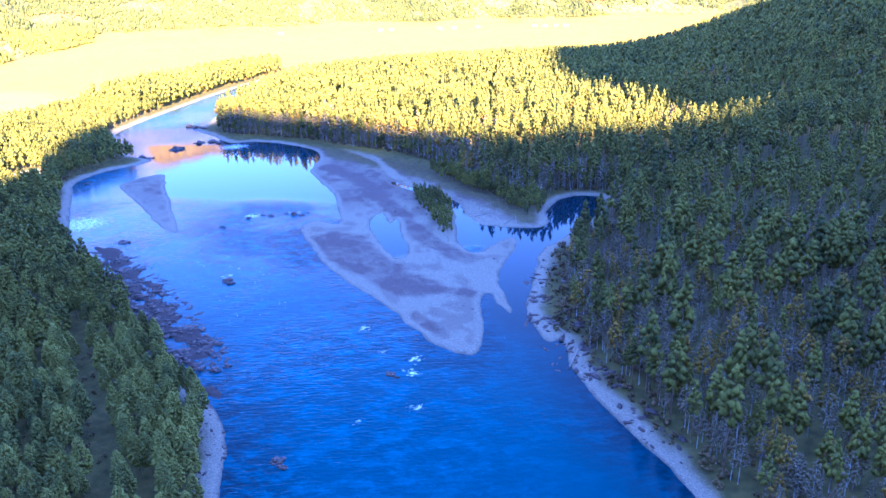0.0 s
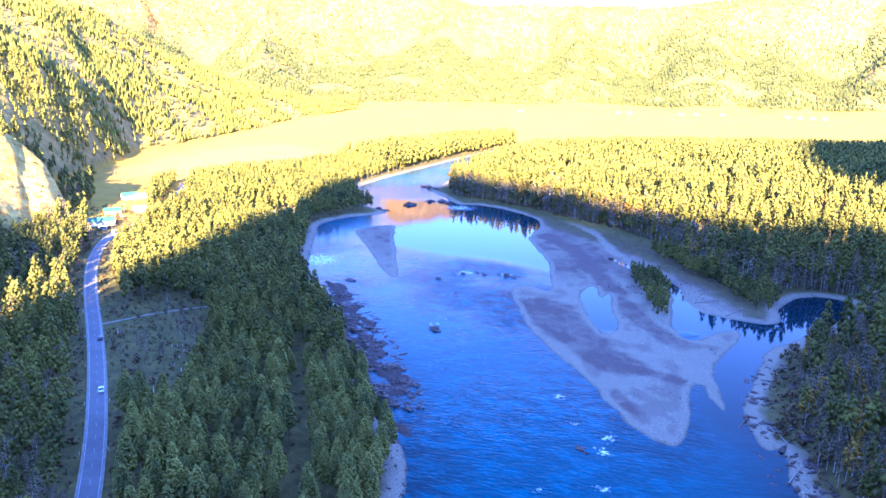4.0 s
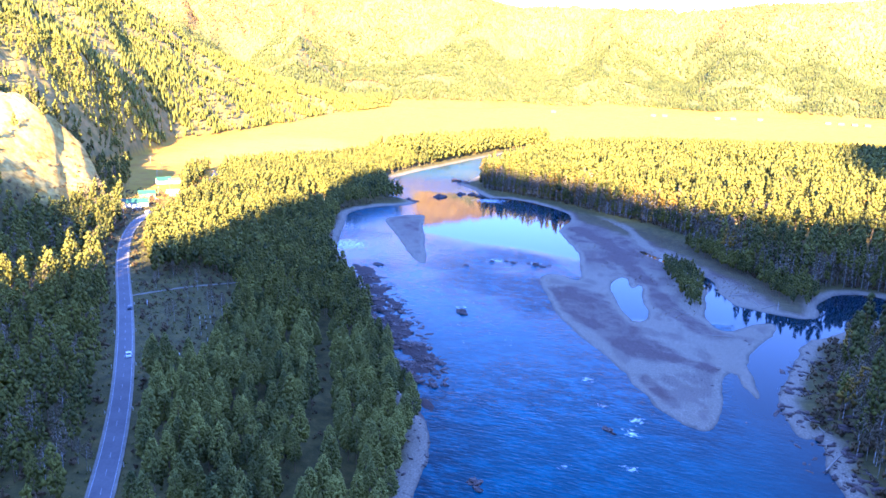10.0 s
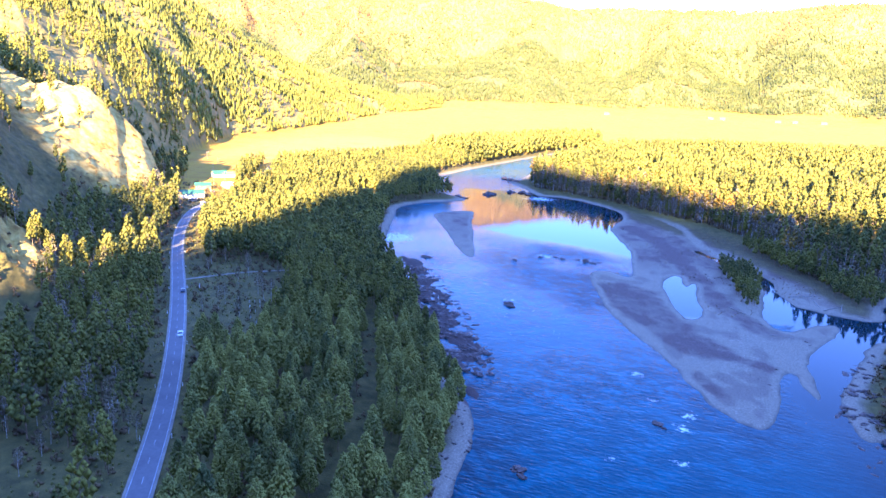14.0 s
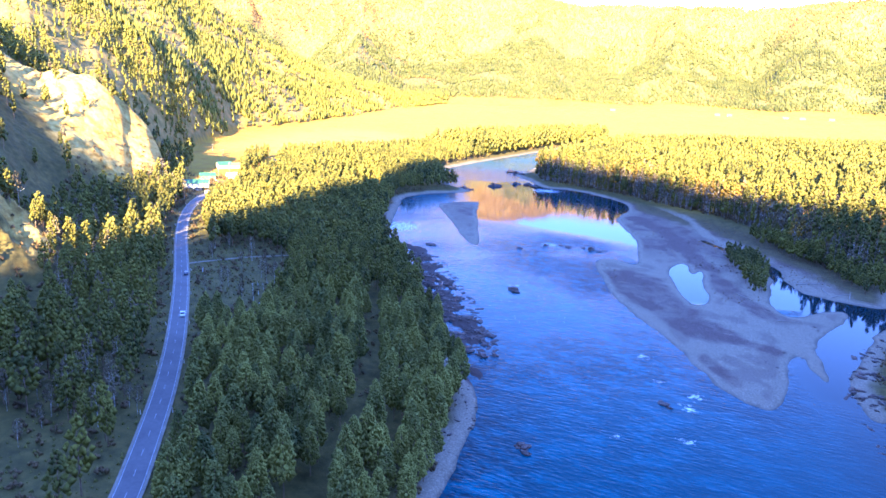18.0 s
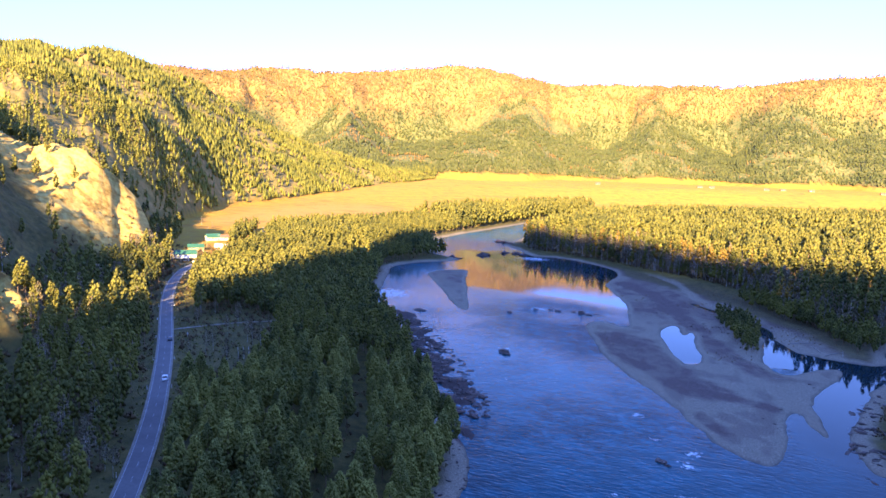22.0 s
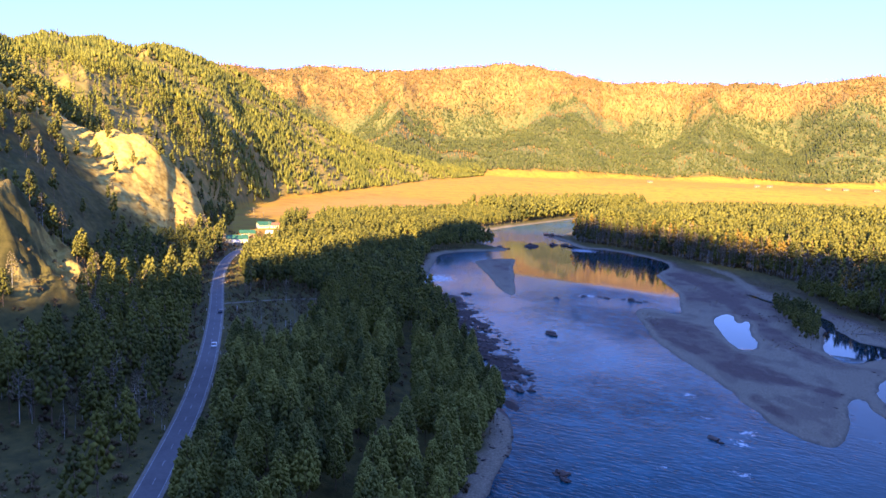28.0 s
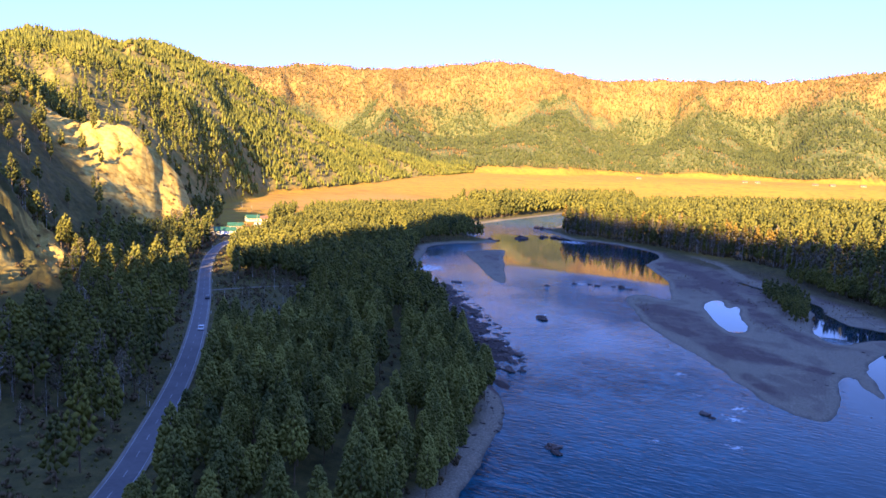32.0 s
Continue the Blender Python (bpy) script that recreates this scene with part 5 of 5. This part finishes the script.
# ---- rocks in the river and along its banks ----
def rock_mesh(seed, flat, detail):
    bm = bmesh.new()
    bmesh.ops.create_icosphere(bm, subdivisions=detail, radius=1)
    off = Vector((seed * 7.3, seed * 3.1, 1.7))
    for v in bm.verts:
        c = v.co.copy()
        k = 0.85 + 0.55 * noise.noise(c * 1.2 + off) + 0.5 * abs(noise.noise(c * 2.6 + off)) - 0.28 * abs(noise.noise(c * 5.5 + off)) + 0.12 * noise.noise(c * 11 + off)
        v.co = Vector((c.x * k * (1.45 if detail < 2 else 1.15), c.y * k * (0.75 if detail < 2 else 0.9), c.z * k * flat))
    me = bpy.data.meshes.new("boulder")
    bm.to_mesh(me)
    bm.free()
    me.materials.append(M_ROCK)
    return me


ROCKS = [rock_mesh(i, 0.34 + 0.07 * i, 3) for i in range(5)]
STONES = [rock_mesh(9 + i, 0.2 + 0.06 * i, 1) for i in range(5)]


def boulder(x, y, size, turn, kind=0, z=0.0, label="dark jagged boulder rising from the river"):
    o = new("boulder", ROCKS[kind])
    o.matrix_basis = pose(x, y, z - 0.12 * size, 0, 0, turn) @ Matrix.Scale(size * 0.85, 4)
    return tagged(o, label, "rock", "boulders in the river")


for i, (x, y, s) in enumerate([(-181, 363, 4.2), (-184, 366, 2.2), (-106, 303, 3.8), (-103, 299, 2.4), (-96, 411, 3.6), (-91, 409, 3.0), (-101, 412, 2.2), (-110, 409, 2.6), (-115, 411, 1.6), (-123, 405, 2.2),
                                (-21, 211, 2.6), (-19, 209, 1.6), (-50, 164, 2.8), (-48, 161, 1.9), (-251, 633, 6.5), (-256, 640, 3.5), (-92, 230, 3.0), (-88, 227, 2.0), (-84, 217, 2.4), (-81, 219, 1.5), (-95, 214, 1.6),
                                (-274, 752, 11.0), (-262, 745, 8.0), (-284, 764, 7.0), (-134, 388, 1.8), (-88, 414, 1.8), (-240, 662, 9.0), (-228, 668, 7.0), (-219, 660, 5.0), (-270, 600, 4.0), (-262, 594, 5.5), (-290, 520, 4.0), (-272, 505, 3.0)]):
    boulder(x, y, s, i * 67 % 360, i % 5)

RIGHT_STONES = [(33, 250), (36, 240), (40, 254), (41, 271), (43, 290), (50, 312), (44, 221), (46, 211), (47, 204), (40, 234), (52, 190), (58, 172), (63, 158)]


def stone_field(name, label, line, count, out0, out1, smin, smax, seed, side=1):
    """Flat slabs and stones strewn along a shore line."""
    g = np.random.default_rng(seed)
    p = np.array(line, float)
    seg = np.concatenate([[0], np.cumsum(np.linalg.norm(np.diff(p, axis=0), axis=1))])
    shapes = []
    for me in STONES:
        v = np.empty(len(me.vertices) * 3, np.float32)
        me.vertices.foreach_get("co", v)
        f = np.array([q.vertices[:] for q in me.polygons])
        shapes.append((v.reshape(-1, 3), f))
    s = g.uniform(0, seg[-1], count)
    s = np.where(g.random(count) < 0.6, np.round(s / 21) * 21 + g.normal(0, 3.5, count), s)
    x, y = np.interp(s, seg, p[:, 0]), np.interp(s, seg, p[:, 1])
    dx, dy = np.interp(s + 4, seg, p[:, 0]) - np.interp(s - 4, seg, p[:, 0]), np.interp(s + 4, seg, p[:, 1]) - np.interp(s - 4, seg, p[:, 1])
    n = np.hypot(dx, dy) + 1e-6
    k = (out0 + (out1 - out0) * g.random(count) ** 1.6) * side
    x, y = x + dy / n * k, y - dx / n * k
    size = smin + (smax - smin) * g.random(count) ** 2.4
    z = np.maximum(terrain(x, y)[0], -0.3) + 0.02
    V, F = spread(shapes, x, y, z, size, seed)
    return tagged(new(name, mesh_from(name, V, F, M_ROCK)), label, "rocks", kind="stuff")


stone_field("shore_rocks", "reddish brown rock slabs along the forest bank", SHELF, 2600, -6, 22, 0.25, 1.9, 31)
stone_field("shore_rocks", "dark stones and boulders along the shady bank", RIGHT_STONES, 420, -8, 3, 0.3, 1.9, 32, 1)
stone_field("shore_rocks", "scattered stones on the gravel bar", [(-110, 530), (-60, 470), (-40, 420), (0, 380), (10, 345), (30, 300), (10, 240)], 160, -14, 14, 0.2, 0.9, 33)
stone_field("shore_rocks", "stones on the pale beach below the pines", [(-64, 150), (-72, 178), (-84, 196)], 60, -4, 3, 0.2, 1.0, 34)


# ---- single birches ----
def birch(seed, height, leafy, lean=0.0):
    base = new("birch_tree")
    v, f = trunk_shape(1.0, 0.012, 6, 9, 800 + seed)
    v = v * height
    v[:, 0] += lean * (np.maximum(v[:, 2], 0) / height) ** 2 * height
    v[:, 2] -= abs(lean) * 0.45 * (np.maximum(v[:, 2], 0) / height) ** 3 * height
    t = new("trunk", mesh_from("trunk", v, f, M_BIRCH))
    t.parent = base
    if leafy is not None:
        v, f = tufts(80, 1.0, 0.19, 0.42, 0.4, 0.026, 820 + seed, -0.35)
        c = new("crown", mesh_from("crown", v * height, f, leafy))
        c.parent = base
    return base


RB = [(81.7, 152.8), (85.3, 141.5), (76, 169.8), (62, 199), (57.5, 261), (69, 171.5), (89, 213), (110, 225), (118, 208), (123, 200), (74, 210), (66, 239), (60, 247), (90, 191),
      (57.5, 257), (60, 274), (62, 229), (64, 226), (58, 293), (70, 290), (75, 262), (82, 240), (96, 205), (68, 300), (72, 320)]
kinds = [tagged(birch(i, 13 + i, M_AUTUMN if i == 0 else M_BARE), "slender birch with yellowing leaves by the bank" if i == 0 else "bare slender birch with a pale trunk by the bank", "birch tree", "birches on the shady bank") for i in range(4)]
for i, (x, y) in enumerate(RB):
    m = pose(x, y, ground_z(x, y) - 0.2, 0, 0, i * 77 % 360)
    if i < 4:
        kinds[i].matrix_basis = m
    else:
        copy_thing(kinds[i % 4], m)
for i, (x, y, h, lean) in enumerate([(-153, 108, 9, 0.75), (-156, 104.5, 9, 0.15), (-152.5, 99.5, 7, 0.05), (-171, 99.5, 14, 0.02), (-148.5, 91.6, 7, 0.0), (-155, 124, 10, 0.8), (-144, 118, 8, 0.1), (-139, 117, 8, 0.05), (-165, 119, 11, 0.0), (-160, 112, 8, 0.6)]):
    b = tagged(birch(20 + i, h, M_BARE if lean < 0.3 else None, lean), "bent bare birch arching over the roadside grass" if lean > 0.3 else "pale bare birch standing at the roadside", "birch tree", "birches at the roadside")
    put(b, x, y, 20 + (i * 40 % 90) - 60)


# ---- driftwood ----
def drift_log(x, y, length, turn):
    v, f = trunk_shape(1.0, 0.03, 6, 3, int(x * 3) % 97)
    o = new("driftwood_log", mesh_from("driftwood_log", v * length, f, M_WOODGREY))
    o.matrix_basis = pose(x, y, ground_z(x, y) + 0.25, 0, 88, turn)
    return tagged(o, "grey driftwood log stranded on the gravel", "driftwood", "driftwood on the bar")


for i, (x, y) in enumerate([(19.5, 396), (35, 383), (29, 389), (46, 378), (22, 400), (40, 386), (-6, 352), (12, 322), (44, 218), (42, 243), (-79, 172), (30, 270)]):
    drift_log(x, y, 5 + (i * 37 % 50) / 10, i * 53 % 180)


# ---- undergrowth ----
M_SHRUB = foliage("dry_shrubs", (0.075, 0.05, 0.03), (0.20, 0.13, 0.06))
M_GRASS = foliage("dry_grass", (0.085, 0.085, 0.022), (0.20, 0.18, 0.045))
SHRUB = [(9999, [tufts(4, 1.0, 0.55, 0.25, 0.3, 0.36, 900 + i, 0.1) for i in range(4)])]
TUSSOCK = [(9999, [(np.array([(0.5, 0, 0.1), (-0.3, 0.45, 0.15), (-0.25, -0.45, 0.1), (0.1, 0.05 * i, 1.0), (0, 0, -0.2)]), TRI_F) for i in range(3)])]
ux, uy = scatter(None, 4.2, 41, (-480, 60, -90, 480), lambda x, y: (line_distance(x, y, ROAD_LINE) > 5) & (line_distance(x, y, ROAD_LINE) < 75) & (rng.random(len(x)) < 0.5))
wood("shrubs", "brown autumn shrubs beside the road and in the clearing", SHRUB, M_SHRUB, ux, uy, 0.8, 2.2, 42, sink=0.1)
ux, uy = scatter(None, 2.6, 43, (-330, 60, -100, 330), lambda x, y: (line_distance(x, y, ROAD_LINE) > 3.9) & (line_distance(x, y, ROAD_LINE) < 32) & (rng.random(len(x)) < 0.6))
wood("dry_grass", "yellowing grass tussocks along the road verge", TUSSOCK, M_GRASS, ux, uy, 0.4, 1.1, 44, sink=0.05)
ux, uy = scatter(RIGHT_WOOD, 3.8, 45, (-260, 120, 140, 720), lambda x, y: (line_distance(x, y, RIGHT_WOOD, True) < 16) & (rng.random(len(x)) < 0.6))
wood("shrubs", "brown leafless shrubs under the trees on the shady bank", SHRUB, M_SHRUB, ux, uy, 1.0, 3.0, 46, sink=0.1)
ux, uy = scatter(None, 3.2, 53, (36, 60, 110, 340), lambda x, y: ~inside(x, y, RIGHT_WOOD) & (signed(x, y, RIVER) > 6.5) & ~inside(x, y, GRAVEL_BAR) & (rng.random(len(x)) < 0.7))
wood("shrubs", "brown willow shrubs between the beach and the birches", SHRUB, M_SHRUB, ux, uy, 0.9, 2.8, 54, sink=0.1)
ux, uy = scatter(LEFT_WOOD, 3.6, 47, (-300, 110, -50, 560), lambda x, y: (line_distance(x, y, LEFT_BANK) < 13) & (rng.random(len(x)) < 0.5))
wood("shrubs", "rusty shrubs along the edge of the riverside pines", SHRUB, M_SHRUB, ux, uy, 0.8, 2.4, 48, sink=0.1)
ux, uy = scatter(CLEARING, 7.5, 49, (-280, 150, -140, 300), lambda x, y: rng.random(len(x)) < 0.14)
wood("birch_wood", "thin bare birches standing in the clearing", BARE_MID, M_BARE, ux, uy, 7, 12, 50, TRUNK_LIMBS, M_BIRCH)
ux, uy = scatter(GRAVEL_BAR, 3.0, 51, (-140, 300, 70, 640), lambda x, y: (fbm(x / 18, y / 24, 77) > 0.16) & (y > 340) & (rng.random(len(x)) < 0.6))
wood("dry_grass", "dry brown tussocks on the older gravel", TUSSOCK, M_SHRUB, ux, uy, 0.4, 0.9, 52, sink=0.05)
